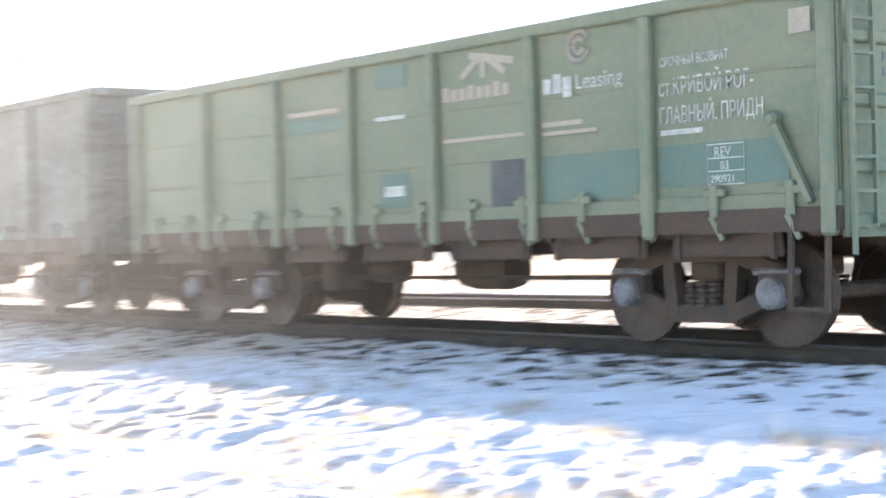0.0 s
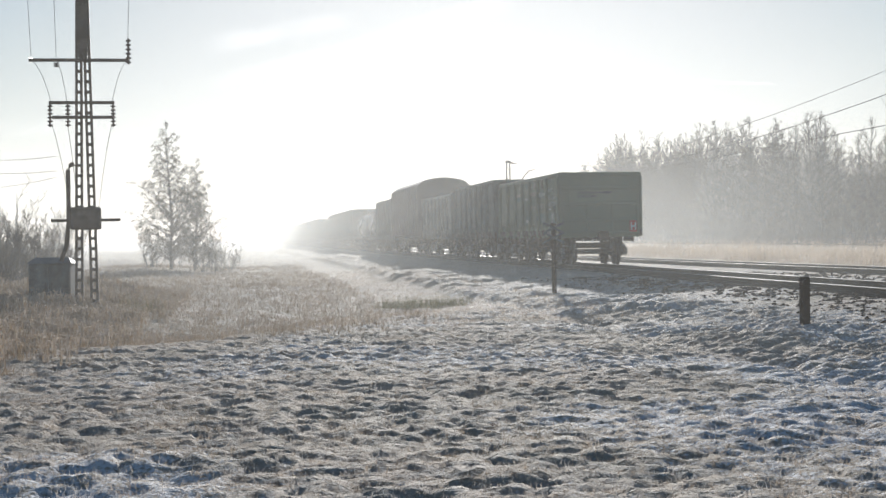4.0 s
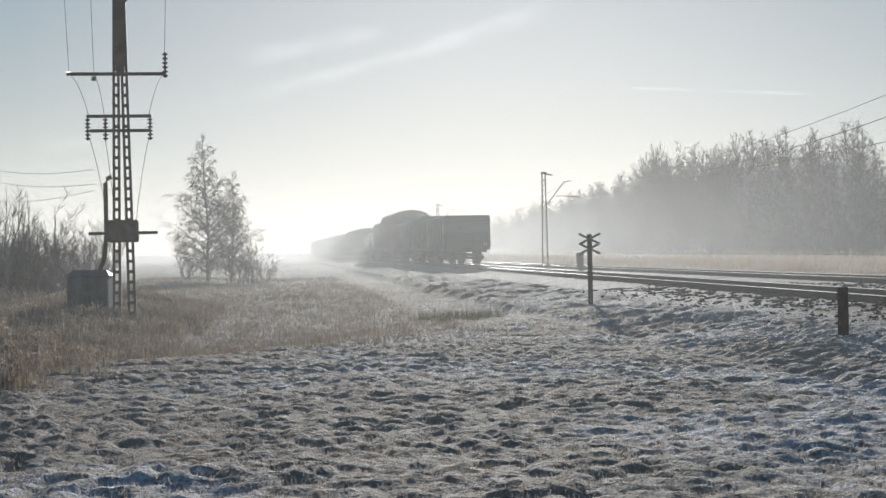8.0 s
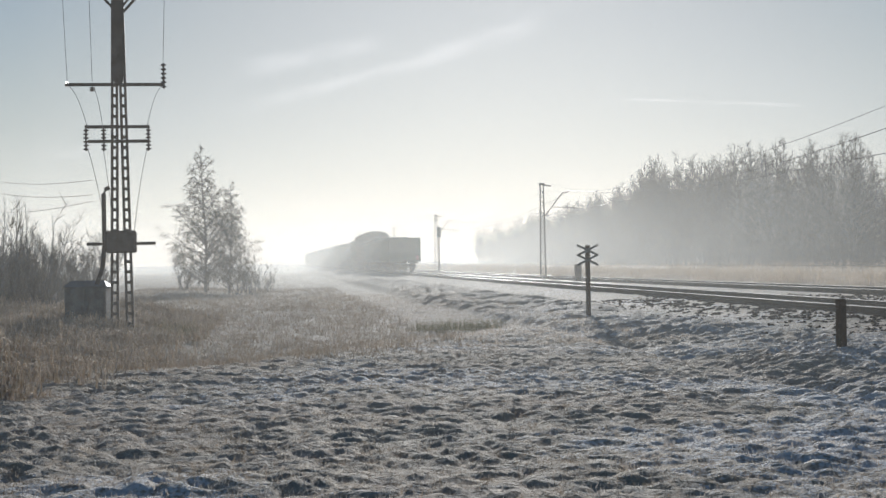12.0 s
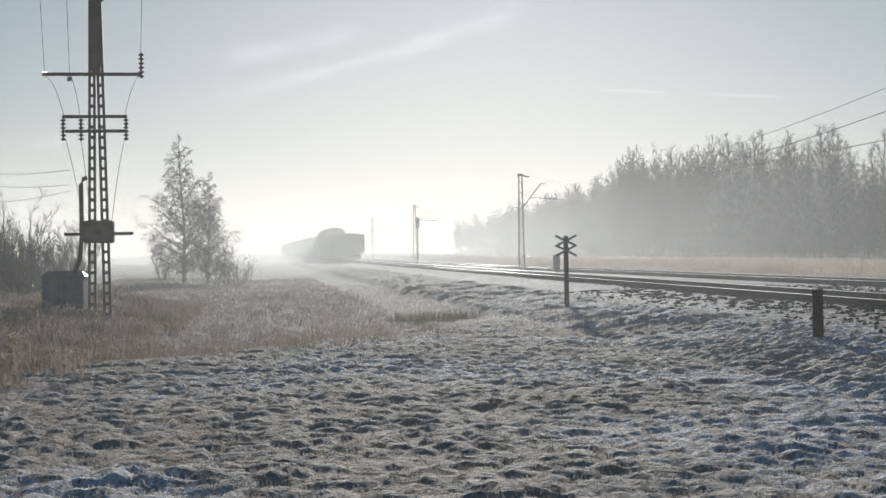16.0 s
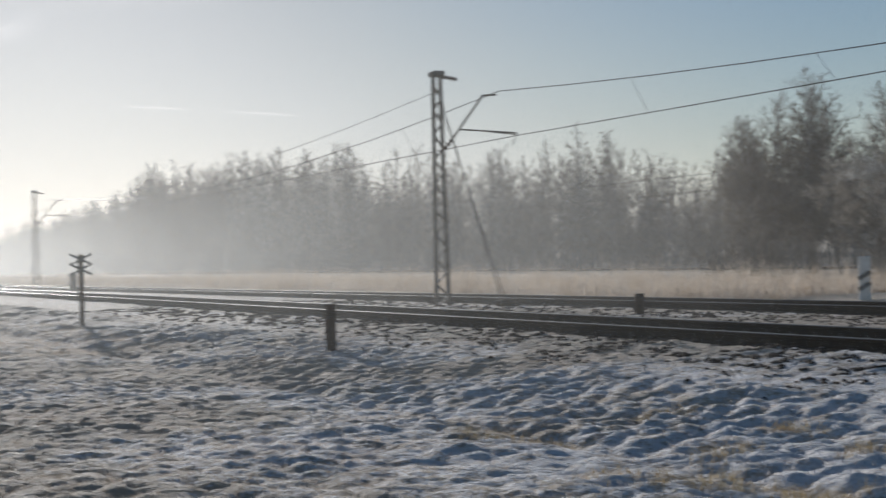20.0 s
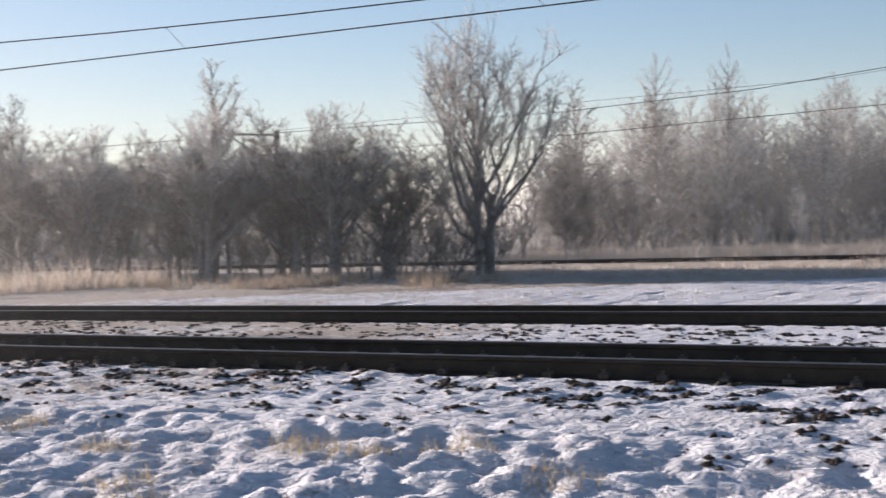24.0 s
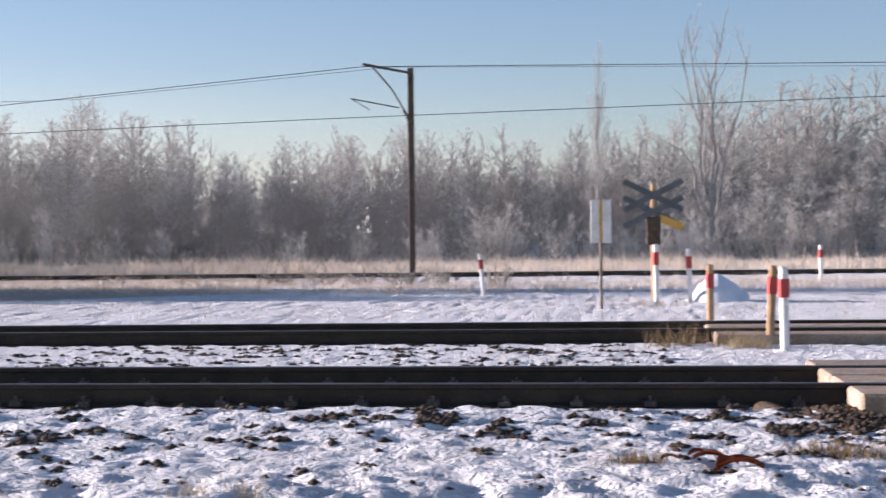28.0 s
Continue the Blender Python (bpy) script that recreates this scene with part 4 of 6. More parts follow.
def far_mast(x, y, h, lab):
    w = tagged(new("catenary_mast"), lab, "catenary mast", "masts of the far track")
    b = bmesh.new()
    box(b, -0.11, 0.11, -0.10, 0.10, 0, h, 0.015)
    part("column", b, M_POLE, w)
    a = bmesh.new()
    tube(a, [(0, -0.1, h - 0.2), (-1.35, -2.9, h - 0.15)], 0.05, 8)
    tube(a, [(0, -0.1, h - 2.0), (-0.55, -1.2, h - 0.9), (-1.1, -2.4, h - 0.18)], 0.03, 8)
    tube(a, [(-0.35, -0.8, h - 1.55), (-1.75, -3.2, h - 1.4)], 0.025, 8)
    tube(a, [(-1.2, -2.4, h - 1.75), (-1.75, -3.2, h - 1.4)], 0.015, 6)
    c = part("cantilever", a, M_POLE, w)
    i = bmesh.new()
    insulator(i, (-0.05, -0.15, h - 2.0), (-0.22, -0.5, h - 1.62), 4)
    part("insulator", i, M_INSUL, c)
    part("footing", box(bmesh.new(), -0.3, 0.3, -0.3, 0.3, -0.4, 0.05, 0.04), M_SLEEPER, w)
    w.matrix_basis = pose(x, y, float(ground_z(x, y, False)) + 0.02)
    return w


far_mast(-7.25, 58.5, 7.75, "dark rusty steel mast with a cantilever above the far track")
far_mast(-47.0, 58.0, 6.4, "slender steel mast with a cantilever behind bare trees")


def far_wires():
    w = tagged(new("overhead_wires"), "thin overhead line above the far track before the woods", "overhead wires")
    for name, pts in (("messenger_wire", [(-140, 56, 5.6), (-48, 55.5, 5.9), (-30.4, 55.5, 5.86), (-22, 55.5, 6.18), (-8.6, 55.5, 7.3), (9.6, 55.5, 7.05), (30, 55.5, 7.0), (60, 55.5, 7.3)]), ("contact_wire", [(-140, 56, 4.6), (-48, 55.5, 4.8), (-29.6, 55.5, 4.93), (-10.2, 55.5, 5.46), (9.6, 55.5, 5.88), (60, 55.5, 6.2)]), ("earth_wire", [(-48, 58, 6.2), (-20, 58.2, 6.6), (-8.0, 58.5, 7.6), (20, 58, 7.0), (60, 58, 7.2)])):
        part(name, tube(bmesh.new(), pts, 0.014 if name != "earth_wire" else 0.008, 5), M_WIRE, w)


far_wires()


def line_pole():
    """Twin-legged lattice pole of a medium-voltage line with cross-arms, switch gear and a riser pipe."""
    px, py = -37.9, -3.5
    gz = float(ground_z(px, py, False))
    w = tagged(new("power_line_pole"), "rusty steel lattice power pole with cross-arms and insulators", "power pole")
    w.matrix_basis = pose(px, py, gz, 0, 0, 92) @ Matrix.Scale(0.82, 4)
    # local x runs along -y of the plan: across the view
    col = bmesh.new()
    H = 11.4
    for s in (-1, 1):
        for q in (-1, 1):
            beam(col, (s * 0.22 + q * 0.085 * s, 0.0, 0), (s * 0.055 + q * 0.055 * s, 0.0, H), 0.075, 0.16, (0, 1, 0))
    part("twin_legs", col, M_POLE, w)
    lac = bmesh.new()
    for s in (-1, 1):
        for k in range(34):
            z = 0.3 + k * 0.3
            c = s * (0.22 + (0.055 - 0.22) * z / H)
            box(lac, c - 0.09, c + 0.09, -0.06, 0.06, z - 0.045, z + 0.045)
    part("lacing_plate", lac, M_POLE, w)
    head = bmesh.new()
    beam(head, (0, 0, 7.3), (0, 0, H), 0.27, 0.26)
    beam(head, (0, 0, 7.2), (0, 0, 8.6), 0.34, 0.22)
    part("upper_column", head, M_POLE, w)
    for nm, z, x0, x1 in (("cross_arm", 7.22, -1.52, 1.28), ("cross_arm", 6.0, -0.98, 0.86), ("cross_arm", 5.58, -0.9, 0.8), ("cross_arm", 2.62, -0.98, 0.98)):
        part(nm, box(bmesh.new(), x0, x1, -0.06, 0.06, z - 0.045, z + 0.045, 0.012), M_POLE, w)
    g = bmesh.new()
    beam(g, (-0.1, 0, 9.4), (-1.1, 0, 10.5), 0.07)
    beam(g, (0.1, 0, 9.25), (1.3, 0, 10.6), 0.07)
    beam(g, (0.1, 0, 9.45), (1.0, 0, 10.5), 0.06)
    part("top_brace", g, M_POLE, w)
    for a, b in (((1.28, 0, 7.1), (1.28, 0, 7.85)), ((-0.95, 0, 5.95), (-0.95, 0, 5.3)), ((-0.45, 0, 5.95), (-0.45, 0, 5.3)), ((0.82, 0, 5.95), (0.82, 0, 5.3)), ((-1.52, 0, 7.22), (-1.40, 0, 7.22)), ((-0.75, 0, 7.15), (-0.75, 0, 7.02))):
        part("insulator", insulator(bmesh.new(), a, b, 6, 0.085), M_INSUL, w)
    g = bmesh.new()
    box(g, -0.44, 0.44, -0.22, 0.22, 2.35, 3.0, 0.05)
    part("switch_box", g, M_POLE, w, "brown metal switch box")
    g = bmesh.new()
    tube(g, [(-0.72, 0, 1.45), (-0.55, 0, 1.9), (-0.48, 0, 2.6), (-0.48, 0, 4.05), (-0.42, 0, 4.2), (-0.3, 0, 4.25)], 0.065, 8)
    part("riser_pipe", g, M_POLE, w)
    g = bmesh.new()
    for k in range(3):
        x = (-1.45, -0.75, 1.25)[k]
        sag_wire(g, (x, 0, 7.2), (x * 0.62, 0, 5.95), -0.25, 8, 0.0075)
        sag_wire(g, (x * 0.62, 0, 5.35), (x * 0.3, 0, 3.0), -0.2, 8, 0.0075)
        sag_wire(g, (x * 1.1, 0, 11.1), (x, 0, 7.3), 0.15, 8, 0.0075)
    part("jumper_wire", g, M_WIRE, w)
    cab = tagged(new("switch_cabinet"), "grey steel electrical cabinet standing beside the power pole", "electrical cabinet")
    cab.matrix_basis = pose(-38.8, -4.4, gz, 0, 0, 84) @ Matrix.Scale(0.8, 4)
    body = part("body", box(bmesh.new(), -0.62, 0.62, -0.4, 0.4, 0.0, 1.42, 0.03), M_CABINET, cab)
    b = bmesh.new()
    A = [(-0.68, -0.46, 1.42), (0.68, -0.46, 1.42), (0.68, 0.46, 1.42), (-0.68, 0.46, 1.42)]
    vs = [b.verts.new(v) for v in A] + [b.verts.new((-0.5, 0, 1.6)), b.verts.new((0.5, 0, 1.6))]
    for f in ((0, 1, 5, 4), (1, 2, 5), (2, 3, 4, 5), (3, 0, 4), (3, 2, 1, 0)):
        b.faces.new([vs[i] for i in f])
    part("roof", b, M_CABINET, cab)
    for s in (-1, 1):
        d = part("door", box(bmesh.new(), min(s * 0.02, s * 0.58), max(s * 0.02, s * 0.58), -0.425, -0.395, 0.08, 1.36, 0.008), M_CABINET, cab)
        part("handle", box(bmesh.new(), s * 0.09 - 0.015, s * 0.09 + 0.015, -0.455, -0.425, 0.65, 0.85, 0.006), M_STEEL, d)
    lw = tagged(new("power_line_wires"), "thin power line wires running across the misty field", "power line")
    g = bmesh.new()
    for z0, z1 in ((3.15, 6.5), (2.8, 6.0), (2.65, 4.7)):
        sag_wire(g, (-38.2, -4.2, z0), (-80, -16.0, z1), 0.5, 16, 0.006)
    part("wire", g, M_WIRE, lw)


line_pole()


def saltire(label, x, y, h, arms, post_mat, board_mat, turn, size, lean=0.0):
    w = tagged(new("level_crossing_cross"), label, "crossing sign")
    post = bmesh.new()
    tube(post, [(0, 0, -0.2), (0, 0, h)], 0.06, 8)
    part("post", post, post_mat, w)
    for z in arms:
        for s in (-1, 1):
            g = bmesh.new()
            beam(g, (-size, -0.07 - 0.02 * s, z - s * size * 0.5), (size, -0.07 - 0.02 * s, z + s * size * 0.5), 0.02, 0.2 * size, (0, 0, 1))
            part("cross_board", g, board_mat, w)
    w.matrix_basis = pose(x, y, float(ground_z(x, y, False)), 0, lean, turn)
    return w


saltire("weathered double crossing cross on a leaning dark post", -38.3, 7.8, 1.78, (1.66, 1.42), M_WOODPOST, M_BACKSIGN, 80, 0.26, 0)


def short_post(label, x, y, z0, z1, r, mat, lean=0):
    w = tagged(new("marker_post"), label, "post", "trackside posts")
    g = bmesh.new()
    box(g, -r, r, -r, r, z0 - 0.3, z1, 0.02)
    part("shaft", g, mat, w)
    w.matrix_basis = pose(x, y, 0, lean, 0, 10)
    return w


short_post("short weathered wooden post on the railway bank", -22.6, 8.38, -0.4, 0.42, 0.065, M_WOODPOST)
short_post("short dark post between the two tracks", -26.4, 16.2, -0.25, 0.26, 0.075, M_WOODPOST)
short_post("far grey marker post beside the track", -82.0, 16.2, -0.2, 0.75, 0.15, M_STEEL)


def striped_board():
    w = tagged(new("warning_board"), "white upright warning board with dark diagonal stripes", "warning board")
    b = part("board", box(bmesh.new(), -0.14, 0.14, -0.05, 0.05, -0.35, 1.02, 0.01), M_WHITE, w)
    for z in (0.22, 0.48):
        g = bmesh.new()
        beam(g, (-0.14, -0.055, z), (0.14, -0.055, z + 0.17), 0.012, 0.11, (0, 0, 1))
        part("stripe", g, M_BACKSIGN, b, "dark blue diagonal stripe")
    w.matrix_basis = pose(-30.4, 25.0, -0.22, 0, 0, 52)


striped_board()


def signal_post():
    """Slim signal mast with a two-lamp head, far down the line."""
    w = tagged(new("signal_post"), "slim grey railway signal mast standing in the mist", "railway signal")
    part("mast", tube(bmesh.new(), [(0, 0, -0.3), (0, 0, 4.6)], [0.08, 0.06], 8), M_STEEL, w)
    h = part("signal_head", box(bmesh.new(), -0.12, 0.12, -0.2, 0.2, 3.5, 4.5, 0.05), M_BACKSIGN, w)
    g = bmesh.new()
    for z in (3.78, 4.2):
        tube(g, [(0.12, 0, z), (0.34, 0, z - 0.02)], 0.13, 10)
    part("lamp_hood", g, M_BACKSIGN, h)
    w.matrix_basis = pose(-151, 16.2, -0.2)


signal_post()


def bollard(x, y, top, w, mats, label, lean=0.0):
    gz = float(ground_z(x, y, False))
    ob = tagged(new("guard_post"), label, "guard post", "guard posts at the crossing")
    g = bmesh.new()
    box(g, -w, w, -w, w, -0.3, top, 0.02)
    shaft = part("shaft", g, mats[0], ob)
    if len(mats) > 1:
        part("red_band", box(bmesh.new(), -w - 0.003, w + 0.003, -w - 0.003, w + 0.003, top * 0.64, top * 0.86), mats[1], shaft, "red painted band")
    ob.matrix_basis = pose(x, y, gz, 0, lean, 12)


for x, y, top, w, mats, lab, lean in (
    (-2.86, 36.5, 0.98, 0.045, (M_WHITE, M_RED), "white guard post with a faded red band, leaning in snow", -5),
    (0.98, 31.9, 1.18, 0.05, (M_WHITE, M_RED), "white guard post with a red band beside the snowy road", -1),
    (1.64, 31.8, 1.08, 0.048, (M_WHITE, M_RED), "white guard post with a red band by a heap of snow", -2),
    (1.5, 23.7, 0.97, 0.048, (M_TANPOST, M_RED), "red and bare-wood guard post at the track's edge", 0),
    (1.79, 18.1, 0.90, 0.042, (M_TANPOST, M_RED), "bare wooden guard post with a red top between the tracks", 3),
    (1.85, 17.1, 0.90, 0.043, (M_WHITE, M_RED), "thick white guard post with a bright red band", -1),
    (6.17, 46.5, 1.05, 0.05, (M_WHITE, M_RED), "white guard post with a red band across the road", 0),
):
    bollard(x, y, top, w, mats, lab, lean)


def crossing_things():
    c = saltire("back of a double crossing cross on a post by the road", 0.98, 33.7, 2.45, (2.2, 1.85), M_TANPOST, M_BACKSIGN, 0, 0.62)
    g = bmesh.new()
    beam(g, (0.12, -0.09, 1.72), (0.62, -0.09, 1.52), 0.02, 0.17, (0, 0, 1))
    part("amber_board", g, M_AMBER, c, "amber lower board")
    part("lamp_box", box(bmesh.new(), -0.15, 0.15, -0.12, 0.1, 1.15, 1.75, 0.02), M_WOODPOST, c)
    s = tagged(new("road_sign"), "white road sign seen from behind on a thin post", "road sign")
    part("post", tube(bmesh.new(), [(0, 0, -0.2), (0, 0, 2.0)], 0.03, 8), M_STEEL, s)
    p = part("panel", box(bmesh.new(), -0.19, 0.19, -0.05, -0.03, 1.22, 2.02, 0.006), M_WHITE, s)
    part("bracket", box(bmesh.new(), -0.025, 0.025, -0.075, -0.05, 1.22, 2.02), M_AMBER, p, "yellowish centre strip")
    s.matrix_basis = pose(-0.12, 29.35, float(ground_z(-0.12, 29.35, False)), 0, 0, 6)
    h = bmesh.new()
    n = 18
    rings = []
    for r, z in ((0.75, -0.1), (0.62, 0.12), (0.40, 0.34), (0.18, 0.50), (0.04, 0.56)):
        rings.append([h.verts.new((r * (1 + 0.18 * math.sin(3 * a + z * 9)) * math.cos(a) * 0.9, r * math.sin(a), z)) for a in (2 * math.pi * k / n for k in range(n))])
    for a, b in zip(rings, rings[1:]):
        for k in range(n):
            h.faces.new((a[k], a[(k + 1) % n], b[(k + 1) % n], b[k]))
    h.faces.new(rings[-1])
    ob = part("snow_mound", h, M_SNOWPILE, None, "", True)
    tagged(ob, "heap of ploughed snow beside the crossing road", "snow heap")
    ob.matrix_basis = pose(2.2, 32.2, float(ground_z(2.2, 32.2, False)))
    deck = tagged(new("crossing_deck"), "timber level crossing deck laid between and beside the rails", "crossing deck", kind="structure")
    for y0, y1 in ((11.32, 11.98), (12.18, 12.84), (12.88, 13.56), (13.76, 14.42), (18.05, 18.73), (18.93, 19.58), (19.62, 20.31), (20.51, 21.2)):
        for k in range(3):
            x0 = (1.72 if y0 < 16 else 1.2) + k * 2.4
            p = part("plank", box(bmesh.new(), x0, x0 + 2.38, y0, y1, -0.22, -0.012, 0.02), M_PLANK, deck)


crossing_things()

# ---- trees and plants ----


def unit(v):
    return v / np.maximum(np.linalg.norm(v, axis=-1, keepdims=True), 1e-9)


def limbs(o, d, length, curve, k=4):
    """Curved limbs as rows of k points: from o along d, bending up or down by curve."""
    s = np.linspace(0, 1, k)[None, :, None]
    return o[:, None] + d[:, None] * length[:, None, None] * s + np.array([0, 0, 1.0]) * (curve * length)[:, None, None] * s * s


def hoses(P, r0, r1, sides=3):
    """Tapering open tubes along rows of points; vertices and triangles."""
    n, k, _ = P.shape
    t = unit(P[:, -1] - P[:, 0])
    ref = np.where(np.abs(t[:, 2:]) > 0.9, np.array([[1.0, 0, 0]]), np.array([[0, 0, 1.0]]))
    s = unit(np.cross(t, ref))
    m = np.cross(s, t)
    a = np.arange(sides) * 2 * math.pi / sides
    ring = s[:, None] * np.cos(a)[None, :, None] + m[:, None] * np.sin(a)[None, :, None]
    r = r0[:, None] + (r1 - r0)[:, None] * np.linspace(0, 1, k)[None]
    V = (P[:, :, None] + ring[:, None] * r[:, :, None, None]).reshape(-1, 3)
    base = (np.arange(n) * k * sides)[:, None, None] + (np.arange(k - 1) * sides)[None, :, None]
    i, j = np.arange(sides)[None, None], (np.arange(sides)[None, None] + 1) % sides
    F = np.concatenate([np.stack([base + i, base + j, base + sides + j], -1).reshape(-1, 3), np.stack([base + i, base + sides + j, base + sides + i], -1).reshape(-1, 3)])
    return V, F


def slivers(p, d, length, w, rng):
    """Thin pointed twigs, one triangle each."""
    side = unit(np.cross(d, rng.normal(size=d.shape))) * w[:, None]
    V = np.stack([p - side, p + side, p + d * length[:, None]], 1).reshape(-1, 3)
    return V, np.arange(len(V)).reshape(-1, 3)


def joined(pieces):
    V, F, o = [], [], 0
    for v, f in pieces:
        V.append(v)
        F.append(f + o)
        o += len(v)
    return np.concatenate(V), np.concatenate(F)


def fork(P, n, rng, ahead, spread, lift, lo=0.2, hi=1.0):
    """Starts and ways of n shoots on each limb of P, with the limb's number and the place along it."""
    m, k, _ = P.shape
    who = np.repeat(np.arange(m), n)
    s = lo + (hi - lo) * rng.random(m * n)
    i = np.minimum((s * (k - 1)).astype(int), k - 2)
    f = (s * (k - 1) - i)[:, None]
    o = P[who, i] * (1 - f) + P[who, i + 1] * f
    t = unit(P[who, i + 1] - P[who, i])
    d = unit(t * ahead + unit(rng.normal(size=t.shape)) * spread + np.array([0, 0, lift]))
    return o, d, who, s


def tree_arrays(seed, h, kind, n1, n2, n3, w, long=0.42, mid=0):
    """Wood (trunk and limbs) and crown (branches and rimed twigs) of a bare tree. kinds: birch, weep, broad, shrub."""
    rng = np.random.default_rng(seed)
    wood, crown = [], []
    if kind == "shrub":
        o = np.column_stack([rng.normal(0, 0.10 * h, (n1, 2)), np.full(n1, -0.08)])
        lean = rng.normal(0, 0.42, (n1, 2))
        d = unit(np.column_stack([lean, np.ones(n1)]))
        L1 = h * rng.uniform(0.65, 1.05, n1) * (1.05 - 0.35 * np.hypot(lean[:, 0], lean[:, 1]).clip(0, 1))
        A = limbs(o, d, L1, np.full(n1, 0.06))
        wood.append(hoses(A, np.full(n1, 0.011 * h), np.full(n1, 0.003 * h)))
        lift, ahead, spread, lo, ratio = 0.35, 0.8, 0.7, 0.15, (0.25, 0.5)
    elif kind == "broad":
        T = np.stack([np.column_stack([np.cumsum(rng.normal(0, 0.05, 4)) + 0.45 * q, np.cumsum(rng.normal(0, 0.05, 4)), np.linspace(-0.2, 0.34 * h, 4)]) for q in (0, 1)])
        wood.append(hoses(T, np.array([0.024, 0.018]) * h, np.array([0.017, 0.012]) * h, 7))
        o, _, _, s = fork(T, n1, rng, 1, 0, 0, 0.30, 1.0)
        N = len(o)
        ang = np.radians(rng.uniform(4, 52, N)) * (1.1 - 0.35 * s)
        az = np.arange(N) * 2.4 + rng.normal(0, 0.4, N)
        d = np.column_stack([np.sin(ang) * np.cos(az), np.sin(ang) * np.sin(az), np.cos(ang)])
        L1 = (0.98 * h - o[:, 2]) * (1.0 - 0.42 * (ang / 0.9) ** 1.5) * rng.uniform(0.82, 1.0, N)
        A = limbs(o, d, L1, np.full(N, 0.10), 5)
        A[:, 1:-1] += rng.normal(0, 0.02 * h, A[:, 1:-1].shape)
        wood.append(hoses(A, np.full(N, 0.0105 * h), np.full(N, 0.002 * h), 5))
        lift, ahead, spread, lo, ratio = 0.28, 0.85, 0.75, 0.22, (0.22, 0.46)
    else:
        t = np.linspace(0, 1, 7)
        T = np.column_stack([np.cumsum(rng.normal(0, 0.008 * h, 7)), np.cumsum(rng.normal(0, 0.008 * h, 7)), -0.2 + t * (h + 0.2)])[None]
        wood.append(hoses(T, np.array([0.0095 * h + 0.02]), np.array([0.008]), 6))
        t0 = 0.16 if kind == "birch" else 0.07
        s = t0 + (0.99 - t0) * (1 - (1 - (np.arange(n1) + rng.random(n1)) / n1) ** 0.58)
        i = np.minimum((s * 6).astype(int), 5)
        f = (s * 6 - i)[:, None]
        o = T[0, i] * (1 - f) + T[0, i + 1] * f
        az = np.arange(n1) * 2.4 + rng.normal(0, 0.5, n1)
        ang = np.radians((52 if kind == "birch" else 62) - 26 * s + rng.normal(0, 7, n1))
        d = np.column_stack([np.sin(ang) * np.cos(az), np.sin(ang) * np.sin(az), np.cos(ang)])
        q = (s - t0) / (1 - t0)
        L1 = h * (0.25 * (1 - q) ** 0.7 * np.minimum(1, 0.35 + 3 * q) + 0.03) * rng.uniform(0.75, 1.2, n1) if kind == "birch" else h * (0.33 * (1 - q) ** 0.85 * np.minimum(1, 0.6 + 2 * q) + 0.02) * rng.uniform(0.7, 1.15, n1)
        A = limbs(o, d, L1, np.full(n1, 0.16 if kind == "birch" else 0.02))
        wood.append(hoses(A, 0.003 * h + 0.008 * L1, np.full(n1, 0.006)))
        lift, ahead, spread, lo, ratio = (0.22, 0.7, 0.8, 0.15, (0.28, 0.52)) if kind == "birch" else (-0.10, 0.7, 0.8, 0.2, (0.25, 0.5))
    o, d, who, s = fork(A, n2, rng, ahead, spread, lift, lo)
    L = L1[who] * rng.uniform(*ratio, len(o)) * (1.15 - 0.55 * s)
    B = limbs(o, d, L, np.full(len(o), 0.1 if kind != "weep" else -0.22), 3)
    if mid:
        wood.append(hoses(B, np.full(len(o), 0.0028 * h), np.full(len(o), 0.0012 * h)))
        o, d, who, s = fork(B, mid, rng, 0.8, 0.75, 0.18, 0.15)
        L = L[who] * rng.uniform(0.3, 0.55, len(o))
        B = limbs(o, d, L, np.full(len(o), 0.1), 2)
    if mid or w < 0.012:
        crown.append(hoses(B[:, [0, -1]], np.full(len(o), max(0.006, 0.4 * w)), np.full(len(o), 0.003)))
    else:
        crown.append(slivers(B[:, 0], unit(B[:, -1] - B[:, 0]), np.linalg.norm(B[:, -1] - B[:, 0], axis=1), np.full(len(o), 0.7 * w), rng))
    o, d, who, s = fork(B, n3, rng, 0.75, 0.75, {"weep": -0.55, "birch": 0.12}.get(kind, 0.2), 0.1)
    small = 1.0 if kind in ("broad", "shrub") else 0.45 + 0.55 * np.clip((h - o[:, 2]) / (0.5 * h), 0, 1)
    crown.append(slivers(o, d, small * long * rng.uniform(0.45, 1.25, len(o)), small * w * rng.uniform(0.6, 1.3, len(o)), rng))
    return joined(wood), joined(crown)


def tri_mesh(name, V, F, mats, slots=None):
    """A mesh of many triangles, straight from arrays."""
    me = bpy.data.meshes.new(name)
    me.vertices.add(len(V))
    me.vertices.foreach_set("co", np.ascontiguousarray(V, np.float32).reshape(-1))
    me.loops.add(len(F) * 3)
    me.loops.foreach_set("vertex_index", np.ascontiguousarray(F, np.int32).reshape(-1))
    me.polygons.add(len(F))
    me.polygons.foreach_set("loop_start", np.arange(0, 3 * len(F), 3, dtype=np.int32))
    for q in mats:
        me.materials.append(q)
    if slots is not None:
        me.polygons.foreach_set("material_index", np.ascontiguousarray(slots, np.int32))
    me.update(calc_edges=True)
    return me


